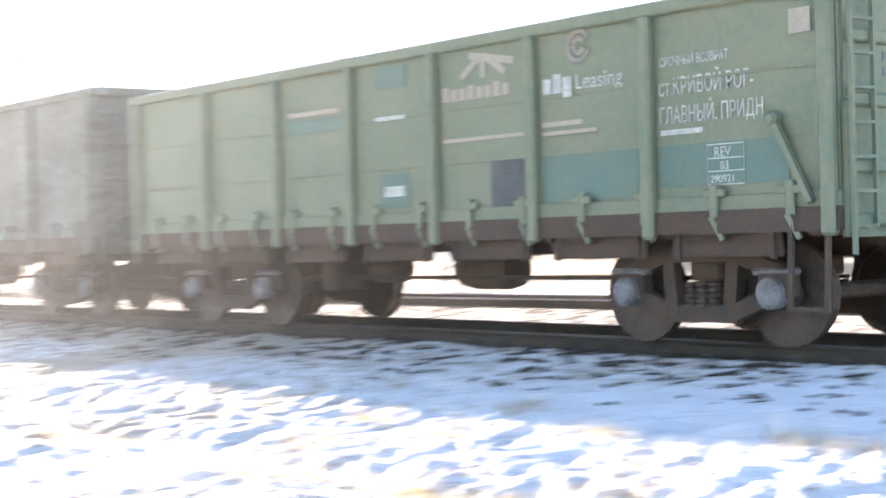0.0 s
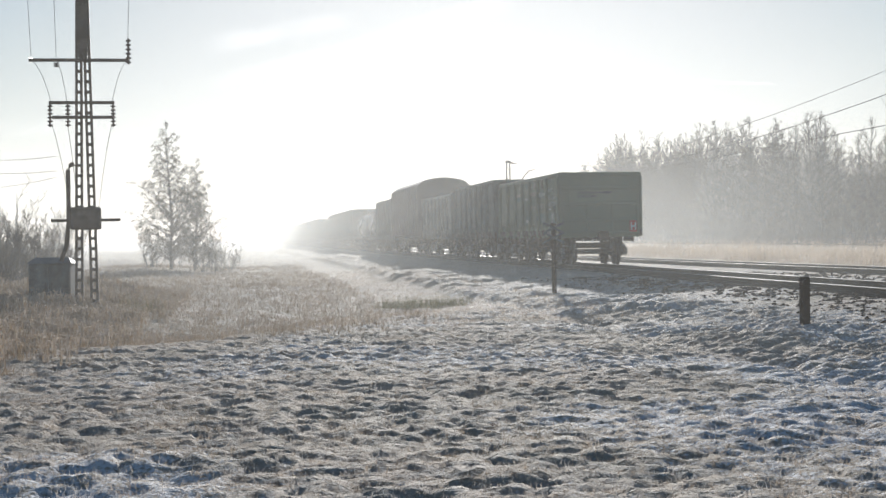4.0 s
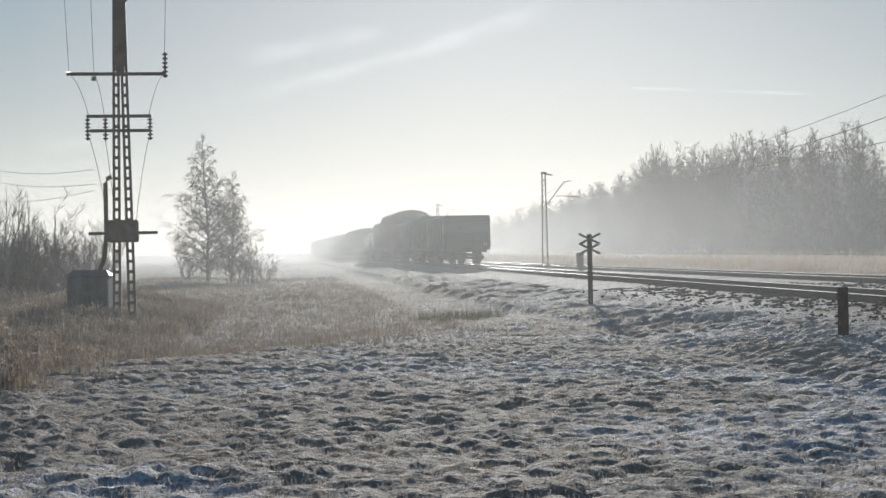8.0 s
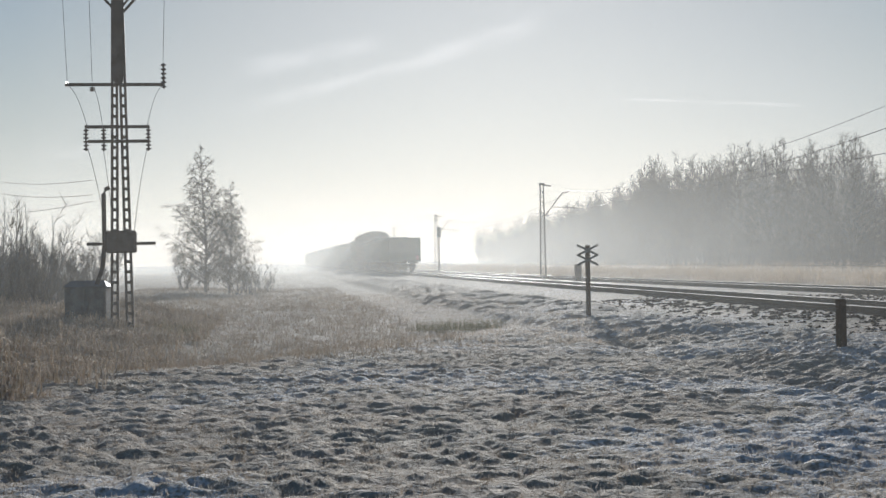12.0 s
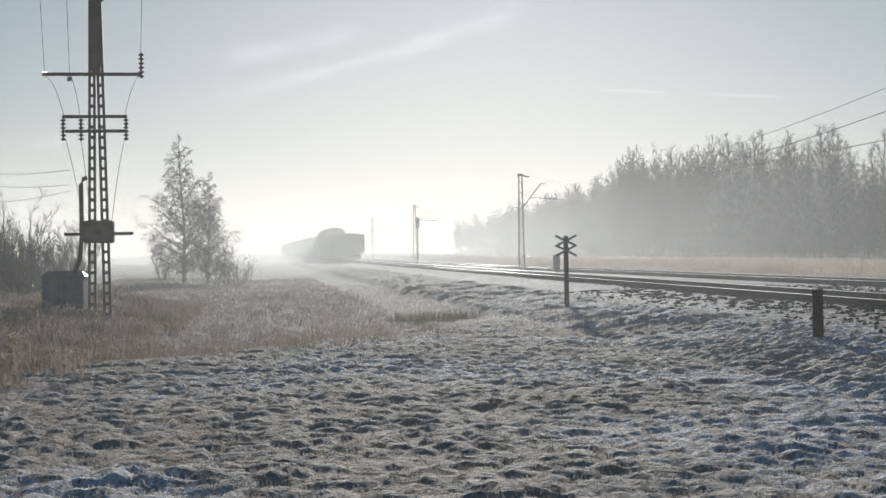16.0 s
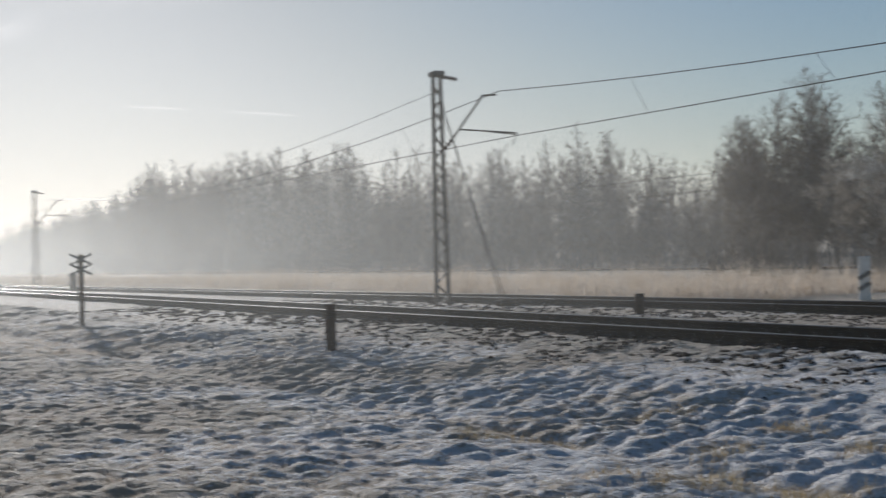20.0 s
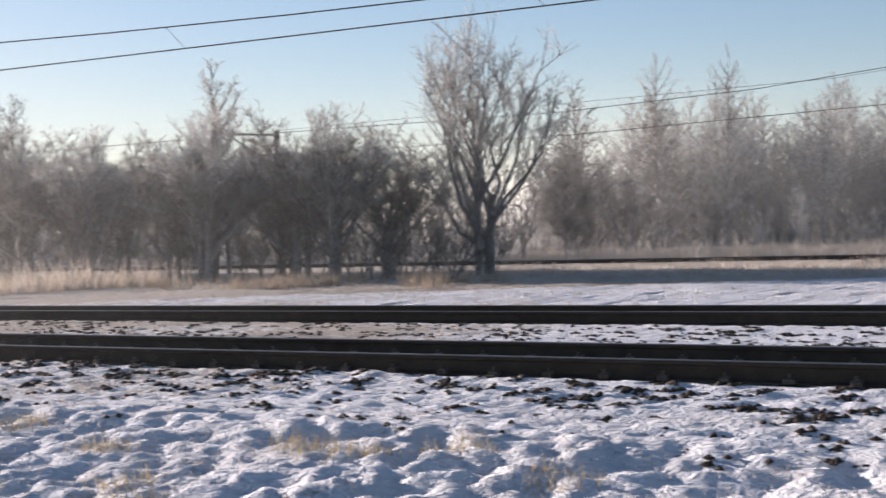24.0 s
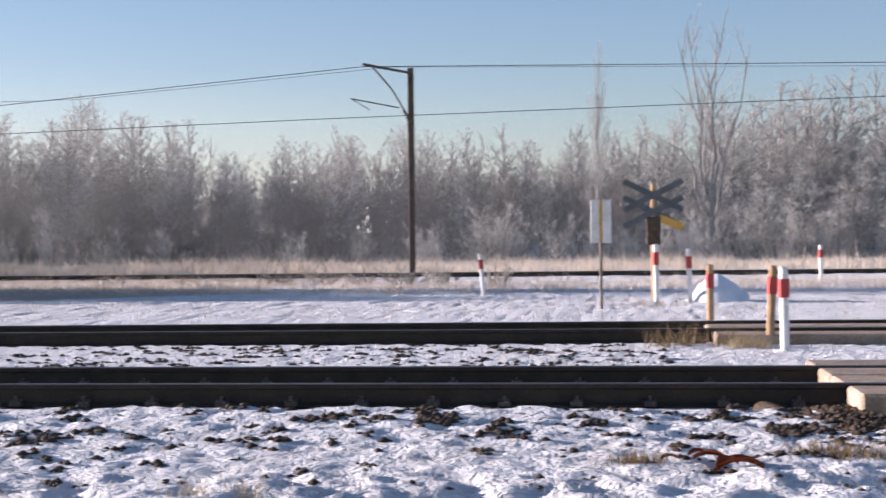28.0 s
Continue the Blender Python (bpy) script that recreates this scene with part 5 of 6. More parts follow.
def make_tree(seed, h, kind, label, bark, rime, group, name="tree", size=(46, 7, 9), w=0.012, long=0.42, mid=0):
    ob = tagged(new(name), label, "shrub" if kind == "shrub" else "tree", group)
    for nm, (V, F), mat in zip(("trunk", "crown"), tree_arrays(seed, h, kind, *size, w, long, mid), (bark, rime)):
        new(nm, tri_mesh(nm, V, F, [mat])).parent = ob
    return ob


def plant(proto, spots):
    """First spot takes the prototype itself, the rest copies; each spot (x, y, scale)."""
    rng = random.Random(len(spots))
    for k, (x, y, s, *wide) in enumerate(spots):
        m = pose(x, y, float(ground_z(x, y, False)) - 0.05, rng.uniform(-2, 2), rng.uniform(-2, 2), rng.uniform(0, 360))
        ob = copy_thing(proto, m) if k else proto
        if not k:
            ob.matrix_basis = m
        q = s * (wide[0] if wide else 1.0)
        ob.scale = (q * rng.uniform(0.92, 1.1), q * rng.uniform(0.92, 1.1), s)


def wood_mass(name, label, protos, spots, mats):
    """Many far trees as one mass: trunks and twigs of a few plain trees, set out over the ground."""
    rng = random.Random(9)
    V, F, K, o = [], [], [], 0
    for x, y, s, *wide in spots:
        tv, tf, k = rng.choice(protos)
        a = rng.random() * 6.283
        q = s * (wide[0] if wide else 1.0)
        c, d = math.cos(a) * q, math.sin(a) * q
        V.append(np.stack([x + tv[:, 0] * c - tv[:, 1] * d, y + tv[:, 0] * d + tv[:, 1] * c, float(ground_z(x, y, False)) - 0.1 + tv[:, 2] * s], 1))
        F.append(tf + o)
        K.append(k)
        o += len(tv)
    return tagged(new(name, tri_mesh(name, np.concatenate(V), np.concatenate(F), mats, np.concatenate(K))), label, "woods", kind="stuff")


def plain_tree(seed, h, kind, size=(42, 5, 9), w=0.024, long=0.5, frosted=0.0):
    """Vertices, triangles and material slots of a plain tree for the far woods. frosted: height above which the twigs
    take the pale rime (slot 2); the split paints in sunlit tops over shaded bottoms.
    """
    wood, crown = tree_arrays(seed, h, kind, *size, w, long)
    V, F = joined([wood, crown])
    K = np.zeros(len(F), int)
    K[len(wood[1]):] = 1
    if frosted:
        r = np.random.default_rng(seed)
        K[(K == 1) & (V[F[:, 2], 2] > h * frosted * r.uniform(0.6, 1.3, len(F)))] = 2
    return V, F, K


def skyline(x, y):
    """Tree height at this spot, sized to fit the treetop line in the camera's view by bearing: the tops dip beyond the
    crossing, rise to the east, and fall off into the mist.
    """
    az = math.degrees(math.atan2(y, x))
    el = float(np.interp(az, [78, 85, 87, 90, 92, 95, 98, 101, 103, 104.5, 106, 109.2, 112, 118, 125, 132, 137, 145, 148, 150, 154, 158, 160, 163, 166, 167.5, 169, 171, 173, 175], [5.8, 5.6, 4.6, 4.2, 4.0, 4.2, 4.3, 4.0, 3.4, 4.3, 4.5, 5.2, 4.9, 5.1, 4.2, 3.6, 3.5, 4.3, 3.6, 4.3, 3.7, 3.9, 4.1, 3.6, 3.3, 2.4, 2.0, 1.5, 1.2, 0.8]))
    return math.hypot(x, y) * math.tan(radians(el)) + 1.1 - float(ground_z(x, y, False))


def forest():
    rng = random.Random(31)
    edge = "trees of the woods"
    protos = [(make_tree(100 + k, 12.0, "birch", "slender frosted birch at the edge of the misty woods", M_BIRCH, M_RIME, edge, size=(58, 8, 11), w=0.013, long=0.46), []) for k in range(3)]
    dark = [(make_tree(140 + k, 10.0, "birch", "bare tree of the misty woods with a dark crown", M_BARK, M_RIME_DARK, edge, size=(58, 8, 11), w=0.013, long=0.46), []) for k in range(3)]
    back = []
    for row, (y0, n, lo, hi) in enumerate(((58, 110, 0.62, 0.98), (63, 95, 0.72, 1.0), (69, 84, 0.78, 1.04), (77, 66, 0.82, 1.06))):
        for k in range(n):
            x = -34 - (k + rng.random()) / n * (400 - 10 * row)
            y = y0 + rng.uniform(-2, 2) + 6 * sstep(x, -60, -36)
            y = float(y)
            if math.atan2(y, -x) < radians(7.4):
                continue
            spot = (x, y, rng.uniform(lo, hi) * skyline(x, y) / 11.0, rng.uniform(1.0, 1.35))
            if (row == 0 and x > -190) or (row == 1 and x > -75):
                rng.choice(dark + dark + protos[1:3])[1].append(spot)
            else:
                back.append(spot)
    for row, (y0, n, lo, hi) in enumerate(((88, 50, 0.55, 0.9), (93, 48, 0.72, 1.0), (99, 46, 0.8, 1.03), (106, 40, 0.85, 1.05))):
        for k in range(n):
            x = 42 - (k + rng.random()) / n * 92
            y = y0 + rng.uniform(-2.5, 2.5)
            spot = (x, y, rng.uniform(lo, hi) * skyline(x, y) / 12.0, rng.uniform(1.25, 1.7))
            if row == 0:
                rng.choice(protos if x > 3 or k % 3 == 0 else dark)[1].append(spot)
            else:
                back.append(spot)
    for q in range(3):
        protos[q][1].append(((-40.6, -36.0, -38.0)[q], (86, 86, 88)[q], (0.98, 0.95, 0.88)[q], 1.15))
    protos[0][1].append((-0.6, 84, 0.98, 0.35))
    for proto, spots in protos + dark:
        if spots:
            plant(proto, spots)
    lone = make_tree(121, 11.0, "broad", "tall bare frosted tree standing above the woods", M_BARK, M_RIME, edge, size=(4, 9, 4), w=0.010, mid=3)
    plant(lone, [(5.4, 84, 1.1, 0.85)])
    plain = [plain_tree(300 + k, 11.5, "birch") for k in range(4)]
    # light on the woods put into the twigs: pale tops, dark lower parts
    pale = [plain_tree(310 + k, 12.0, "birch", frosted=0.62) for k in range(4)]
    wood_mass("far_woods", "misty woods of bare frosted trees behind the first row", plain, [q for q in back if q[1] < 85], (M_BARK, M_RIME_DARK))
    wood_mass("far_woods", "rimed woods beyond the level crossing, sunlit tops and shaded bottoms painted in", pale, [q for q in back if q[1] >= 85], (M_BARK, M_RIME_DARK, M_RIME))
    low = [plain_tree(320 + k, 2.6, "shrub", (7, 5, 7), 0.016, 0.35) for k in range(3)]
    spots = [(-36 - 380 * rng.random() ** 1.2, 54 + 7 * rng.random(), rng.uniform(0.6, 1.5)) for k in range(240)]
    # rows behind the first trees are added to close bright gaps under the crowns
    spots += [(-36 - 380 * rng.random() ** 1.2, 64 + 22 * rng.random(), rng.uniform(1.2, 2.4)) for k in range(260)]
    spots += [(42 - 92 * rng.random(), 86 + 22 * rng.random(), rng.uniform(1.0, 2.2)) for k in range(240)]
    spots += [(-36 - 1.3 * k, 85 + 4 * rng.random(), rng.uniform(1.5, 2.2)) for k in range(270)]
    spots += [(42 - 1.0 * k, 109 + 3 * rng.random(), rng.uniform(1.8, 2.6)) for k in range(100)]
    wood_mass("undergrowth", "brown twiggy undergrowth at the edge of the woods, with added rows behind", low, spots, (M_BARK, M_RIME_DARK))


forest()


def thicket():
    rng = random.Random(5)
    grp = "trackside trees"
    a = make_tree(201, 7.2, "broad", "wide bare tree white with rime beside the railway", M_BARK, M_RIME, grp, size=(8, 12, 8), w=0.008, long=0.34, mid=6)
    plant(a, [(-26.0, 42.5, 1.06, 1.0)])
    kinds = [make_tree(202 + 20 * k, 6.0, "broad", "bare brown tree lightly frosted in a trackside thicket", M_BARK, (M_RIME, M_RIME_MID)[k], grp, size=(8, 11, 9), w=0.009, long=0.36, mid=6) for k in (0, 1)]
    plant(kinds[0], [(-29.3, 39.0, 0.80, 1.2), (-33.5, 37.8, 0.8, 1.3), (-39.5, 38.5, 0.78, 1.3), (-47, 41, 0.9, 1.3), (-36.5, 41.5, 0.85, 1.3)])
    plant(kinds[1], [(-31.0, 39.0, 0.84, 1.3), (-36, 38.5, 0.78, 1.3), (-43, 39, 0.84, 1.3), (-41.2, 41.5, 0.82, 1.3), (-45, 43, 0.85, 1.3), (-49.5, 42, 0.9, 1.3), (-52, 44, 0.9, 1.3), (-34, 42, 0.8, 1.3), (-30, 42.5, 0.8, 1.3)])
    c = make_tree(203, 8.5, "birch", "pale frosted birch above a thicket", M_BIRCH, M_RIME, grp, size=(58, 8, 11), w=0.011)
    plant(c, [(-39.3, 45.5, 0.97, 1.25)])
    c = make_tree(208, 8.8, "birch", "frosted birch beside the railway woods, backlit shade painted into its crown", M_BARK, M_RIME_DARK, grp, size=(60, 9, 11), w=0.012)
    plant(c, [(-55, 44, 0.9, 1.3), (-59, 46, 1.08, 1.35), (-64, 47, 1.0, 1.3), (-57, 49, 1.0, 1.3), (-61.5, 44, 0.85, 1.3), (-58, 44.5, 0.95, 1.3), (-67, 48, 0.9, 1.3), (-70, 50, 0.95, 1.3), (-53, 47, 0.9, 1.3)])
    s = make_tree(204, 2.2, "shrub", "low frosted shrub in dry grass", M_BARK, M_RIME_DARK, "shrubs", "shrub", (9, 7, 7), 0.008, 0.28)
    spots = [(-24 - 32 * rng.random(), 36.5 + 4 * rng.random(), rng.uniform(0.7, 1.4)) for k in range(30)]
    plant(s, spots)
    b = make_tree(209, 0.55, "shrub", "dark bare bramble on the snowy slope before the far track", M_BARK, M_RIME_MID, "brambles", "shrub", (16, 6, 5), 0.004, 0.12)
    plant(b, [(-9.6, 45.4, 1.1, 2.0), (-8.4, 45.8, 1.2, 2.0), (-7.2, 45.4, 1.0, 2.2), (-6.0, 45.2, 1.2, 2.0), (-4.9, 44.9, 1.6, 1.5), (-2.9, 42.5, 1.5, 1.1), (-12.5, 46, 0.8, 2.2), (-15, 46.5, 0.8, 2.0)])
    low = [plain_tree(330 + k, 2.4, "shrub", (12, 5, 7), 0.010, 0.4) for k in range(3)]
    spots = [(-46 - 20 * rng.random(), -6.5 - 12 * rng.random(), rng.uniform(0.6, 1.0)) for k in range(70)]
    spots += [(-52 - 34 * rng.random(), -8 - 26 * rng.random(), rng.uniform(0.9, 1.5)) for k in range(110)]
    wood_mass("willow_thicket", "bare twiggy shrubs along the misty field", low, spots, (M_BARK, M_RIME_DARK))
    sap = make_tree(210, 4.6, "birch", "thin bare sapling above the field thicket", M_BARK, M_RIME_DARK, "saplings", size=(22, 3, 4), w=0.006, long=0.3)
    plant(sap, [(-52, -8.6, 0.85, 0.7), (-54, -9.6, 1.0, 0.7), (-51, -7.6, 0.8, 0.7), (-56, -8.8, 0.9, 0.7), (-60, -9.2, 0.9, 0.7), (-58, -7.9, 0.75, 0.7)])
    yg = make_tree(205, 2.3, "shrub", "rounded rime-white shrub at the edge of the woods", M_BARK, M_RIME, "rime-white shrubs", "shrub", (14, 7, 8), 0.012, 0.32)
    plant(yg, [(-9.5 + 22 * rng.random(), 76 + 6 * rng.random(), rng.uniform(0.6, 1.2)) for k in range(16)] + [(-5.6, 77, 1.35, 1.3), (-4.6, 78, 1.2, 1.2), (-12.0, 77, 0.8), (-0.6, 77, 1.1), (3.0, 77, 1.0), (5.0, 78, 1.2), (7.2, 78, 1.3), (-15.5, 77, 0.8), (-26, 80, 0.9), (-23, 80, 0.9), (-30, 82, 1.5, 0.6), (-32.5, 82, 1.1, 0.7)])
    tall = make_tree(211, 4.6, "birch", "young tree thick with white rime beyond the road", M_BIRCH, M_RIME, "rime-white young trees", size=(40, 6, 8), w=0.016, long=0.4)
    plant(tall, [(8.0, 80, 1.0, 1.5), (10.2, 82, 1.15, 1.4), (12.5, 80, 1.2, 1.5), (14.8, 82, 1.2, 1.5), (17, 80, 1.1, 1.5), (11.3, 78, 0.75, 1.6), (9.0, 77, 0.6, 1.6), (20, 82, 1.2, 1.5), (13.5, 77, 0.6, 1.6)])
    big = make_tree(206, 8.6, "weep", "tall rimed birch standing alone in the field, crown painted dark as backlit", M_BARK, M_RIME_DARK, "field trees", size=(80, 11, 10), w=0.012, long=0.40)
    plant(big, [(-88, -3.5, 0.98, 1.0), (-88.8, -2.4, 0.76, 0.95)])
    sm = make_tree(207, 2.4, "shrub", "low frosted shrub in the misty field", M_BARK, M_RIME_DARK, "field shrubs", "shrub", (12, 7, 8), 0.009, 0.32)
    plant(sm, [(-90, -4.9, 0.8), (-86.5, -1.8, 1.0), (-87, -1.0, 0.9), (-89, -0.4, 0.7), (-58, -13.5, 1.3), (-62, -16, 1.5), (-55, -11.5, 1.0), (-66, -14, 1.4), (-50, -12.5, 1.1)])


thicket()


def blades(name, label, cat, spots, mat, h0, h1, w, rng, lean=0.35, per=9, spread=0.10, droop=False, clump=0.0):
    """Tufts of bent blades, as one mass."""
    r = np.random.default_rng(rng.randrange(9999))
    at = np.array(spots, float)
    z = np.repeat(ground_z(at[:, 0], at[:, 1]), per)
    x, y, s = (np.repeat(at[:, k], per) for k in range(3))
    n = len(x)
    a = r.random(n) * 6.283
    L = r.uniform(h0, h1, n) * s * (0.25 + 1.3 * vnoise(x, y, clump, 14) if clump else 1.0)
    bx, by = x + r.normal(0, spread, n) * s, y + r.normal(0, spread, n) * s
    dx, dy = np.cos(a) * L * lean * r.random(n), np.sin(a) * L * lean * r.random(n)
    sx, sy = -np.sin(a) * w, np.cos(a) * w
    foot, tip = np.stack([bx, by, z - 0.02], -1), np.stack([bx + dx * 1.3, by + dy * 1.3, z + L * (0.95 if not droop else 0.72)], -1)
    side = np.stack([sx, sy, np.zeros(n)], -1)
    if not droop:
        v = np.stack([foot - side, foot + side, tip], 1).reshape(-1, 3)
        f = np.arange(3 * n).reshape(-1, 3)
    else:
        knee = np.stack([bx + dx * 0.45, by + dy * 0.45, z + L * 0.8], -1)
        v = np.stack([foot - side, foot + side, knee + side * 1.5, knee - side * 1.5, tip], 1).reshape(-1, 3)
        o = (np.arange(n) * 5)[:, None]
        f = np.concatenate([o + np.array([0, 1, 2]), o + np.array([0, 2, 3]), o + np.array([3, 2, 4])])
    return tagged(new(name, tri_mesh(name, v, f, [mat])), label, cat, kind="stuff")


def grasses():
    rng = random.Random(11)
    spots = []
    while len(spots) < 4800:
        x, y = -17 - 34 * rng.random(), -1.5 - 8 * rng.random()
        if y < -2.5 - 0.05 * (x + 31) + rng.gauss(0, 0.55) and y > -0.21 * -x - 0.6:
            spots.append((x, y, rng.uniform(0.6, 1.2) * (0.7 + 0.5 * sstep(-y, 2.6, 4.5))))
    blades("reed_bed", "tall frosted brown reeds with drooping plumes around the power pole", "reeds", spots, M_REED, 0.12, 0.44, 0.005, rng, 1.4, 14, 0.10, True, 1.2)
    cl = [(-39.5, 4.0, 0.9, 0.3), (-39.6, 4.7, 0.9, 0.3), (-38.2, -2.2, 1.2, 0.3), (-40.0, 5.4, 0.8, 0.3)]
    spots = [(x + rng.gauss(0, a), y + rng.gauss(0, b), rng.uniform(0.6, 1.1)) for x, y, a, b in cl for k in range(45)]
    blades("rush_tufts", "dull green-brown rushes standing in the hollow meadow", "rushes", spots, M_RUSH, 0.15, 0.42, 0.006, rng, 0.6, 10, 0.10)
    cl = [(-10.4 - 16 * rng.random(), -3.2 + 7 * rng.random(), rng.uniform(0.4, 1.0)) for k in range(30)]
    spots = [(x + rng.gauss(0, 0.22), y + rng.gauss(0, 0.22), s * rng.uniform(0.5, 1.0)) for x, y, s in cl for k in range(16)]
    blades("dry_stems", "sparse brown dry stems above the frosted turf", "grass", spots, M_WEED, 0.05, 0.15, 0.0016, rng, 1.2, 6, 0.07)
    spots = [(-25 - 80 * rng.random() ** 1.4, -8 + 12 * rng.random(), rng.uniform(0.6, 1.3)) for k in range(7000)]
    spots = [q for q in spots if q[1] < TRACK_Y - 8.0 + rng.gauss(0, 1.0) and -q[0] > 25 + 1.7 * q[1] + rng.gauss(0, 3.0)]
    blades("meadow_grass", "pale frosted meadow grass in a hollow", "grass", spots, M_REED, 0.05, 0.20, 0.008, rng, 1.0, 9)
    spots = []
    while len(spots) < 42000:
        a, r = radians(rng.uniform(122, 198)), rng.uniform(8.5, 34) if rng.random() < 0.8 else rng.uniform(8.5, 60)
        x, y = r * math.cos(a), r * math.sin(a)
        if y < 5.5 - 1.5 * rng.random() and a > radians(138):
            spots.append((x, y, rng.uniform(0.5, 1.1)))
    at = np.array(spots)
    at[:, 2] *= 0.35 + 1.3 * sstep(domes(at[:, 0], at[:, 1], 0.20, 0.15, 2), 0.35, 0.85)
    spots = at[at[:, 2] > 0.4].tolist()
    blades("frosted_grass", "short frosted grass covering the snowy field", "grass", spots, M_FROSTGRASS, 0.008, 0.026, 0.0022, rng, 1.8, 6, 0.05)
    spots = [(-28 - 55 * rng.random() ** 1.2, 1.5 + 6.0 * rng.random(), rng.uniform(0.5, 1.2)) for k in range(4200)]
    blades("frosted_tufts", "frosted grass tufts on the foot of the railway bank", "grass", spots, M_FROSTGRASS, 0.03, 0.11, 0.006, rng, 1.2, 7, 0.10)
    spots = [(-26 + 28 * rng.random(), 4.6 + 5.6 * rng.random(), rng.uniform(0.4, 1.1)) for k in range(9000)]
    blades("bank_stubble", "short frosted straw poking through snow on the bank", "grass", spots, M_FROSTGRASS, 0.010, 0.045, 0.0022, rng, 1.6, 6, 0.08, clump=0.7)
    cl = [(-13 + 13 * rng.random(), 5.2 + 3.4 * rng.random()) for k in range(26)]
    spots = [(x + rng.gauss(0, 0.14), y + rng.gauss(0, 0.12), rng.uniform(0.4, 0.8)) for x, y in cl for k in range(12)]
    blades("yellow_grass", "tufts of dry yellow grass on the snowy bank", "grass", spots, M_STRAW, 0.07, 0.22, 0.0045, rng, 1.1, 9)
    spots = [(12 - 40 * rng.random(), 38 + 9 * rng.random(), rng.uniform(0.5, 1.1)) for k in range(4200)]
    blades("frosted_weeds", "low grey frosted weeds along the far track", "weeds", spots, M_FROSTGRASS, 0.06, 0.34, 0.008, rng, 0.9, 7, 0.16, clump=1.6)
    spots = [(12 - 36 * rng.random(), 24 + 16 * rng.random(), rng.uniform(0.4, 0.8)) for k in range(3200)]
    blades("snow_stubble", "thin frosted stubble in snow beyond the tracks", "grass", spots, M_REED, 0.03, 0.10, 0.006, rng, 1.2, 6, 0.14)
    spots = [(-33 - 380 * rng.random() ** 1.6, 0, rng.uniform(0.7, 1.3)) for k in range(6500)]
    spots = [(x, float(track_y(x)) + TRACK2 + 3.6 + 13 * rng.random() ** 1.3, s) for x, _, s in spots]
    blades("reed_belt", "frosted reeds behind the electrified track", "reeds", spots, M_PALEREED, 0.15, 0.85, 0.014, rng, 0.8, 9, 0.25, clump=1.7)
    spots = [(42 - 82 * rng.random(), 59.5 + 18 * rng.random(), rng.uniform(0.6, 1.2)) for k in range(5200)]
    blades("reed_belt", "rusty frosted reeds before the woods", "reeds", spots, M_PALEREED, 0.15, 0.6, 0.016, rng, 0.8, 9, 0.25, clump=1.7)
    cl = [(-21 - 20 * rng.random(), 31.5 + 5 * rng.random(), rng.uniform(0.5, 1.2)) for k in range(60)]
    spots = [(x + rng.gauss(0, 0.4), y + rng.gauss(0, 0.3), s * rng.uniform(0.6, 1.1)) for x, y, s in cl for k in range(13)]
    blades("dry_grass", "dry grass along a trackside thicket", "grass", spots, M_REED, 0.2, 0.65, 0.010, rng, 0.8, 9)
    for name, label, mat, at, n, h in (
        ("weeds", "dry straw-coloured weeds around guard posts", M_STRAW, (1.5, 17.6, 0.22, 0.25), 26, 0.3),
        ("weeds", "dark dead weeds between the two tracks", M_WEED, (1.0, 18.0, 0.3, 0.25), 26, 0.42),
        ("weeds", "dry weeds in snow beside guard posts", M_STRAW, (0.7, 30.4, 0.45, 0.3), 22, 0.2),
        ("weeds", "brown weeds and moss beside the crossing", M_WEED, (1.28, 9.95, 0.12, 0.08), 26, 0.14),
        ("weeds", "brown weeds and moss beside the crossing", M_WEED, (1.58, 9.85, 0.14, 0.08), 26, 0.12),
        ("weeds", "low brown weeds poking out of snow", M_WEED, (0.12, 9.6, 0.10, 0.05), 22, 0.12),
    ):
        spots = [(at[0] + rng.gauss(0, at[2]), at[1] + rng.gauss(0, at[3]), rng.uniform(0.5, 1.0)) for k in range(n)]
        blades(name, label, "weeds", spots, mat, h * 0.3, h, 0.005, rng, 1.0, 9, 0.06)


grasses()


def clods(name, label, cat, at, n, spread, size, mat, rng):
    """Loose lumps, as one heap of rough stones or clods."""
    v, f = [], []
    for k in range(n):
        x, y = at[0] + rng.gauss(0, spread[0]), at[1] + rng.gauss(0, spread[1])
        r = size * rng.uniform(0.5, 1.3)
        z = float(ground_z(x, y)) + r * 0.2
        o = len(v)
        for a, b, c in ((1, 0, 0), (0, 1, 0), (-1, 0, 0), (0, -1, 0), (0.2, 0.1, 0.8), (0, 0, -1)):
            v.append((x + a * r * rng.uniform(0.7, 1.5), y + b * r * rng.uniform(0.7, 1.4), z + c * r * rng.uniform(0.6, 1.0)))
        f += [(o, o + 1, o + 4), (o + 1, o + 2, o + 4), (o + 2, o + 3, o + 4), (o + 3, o, o + 4), (o + 1, o, o + 5), (o + 2, o + 1, o + 5), (o + 3, o + 2, o + 5), (o, o + 3, o + 5)]
    tagged(mesh_of(name, v, f, mat), label, cat, kind="stuff")


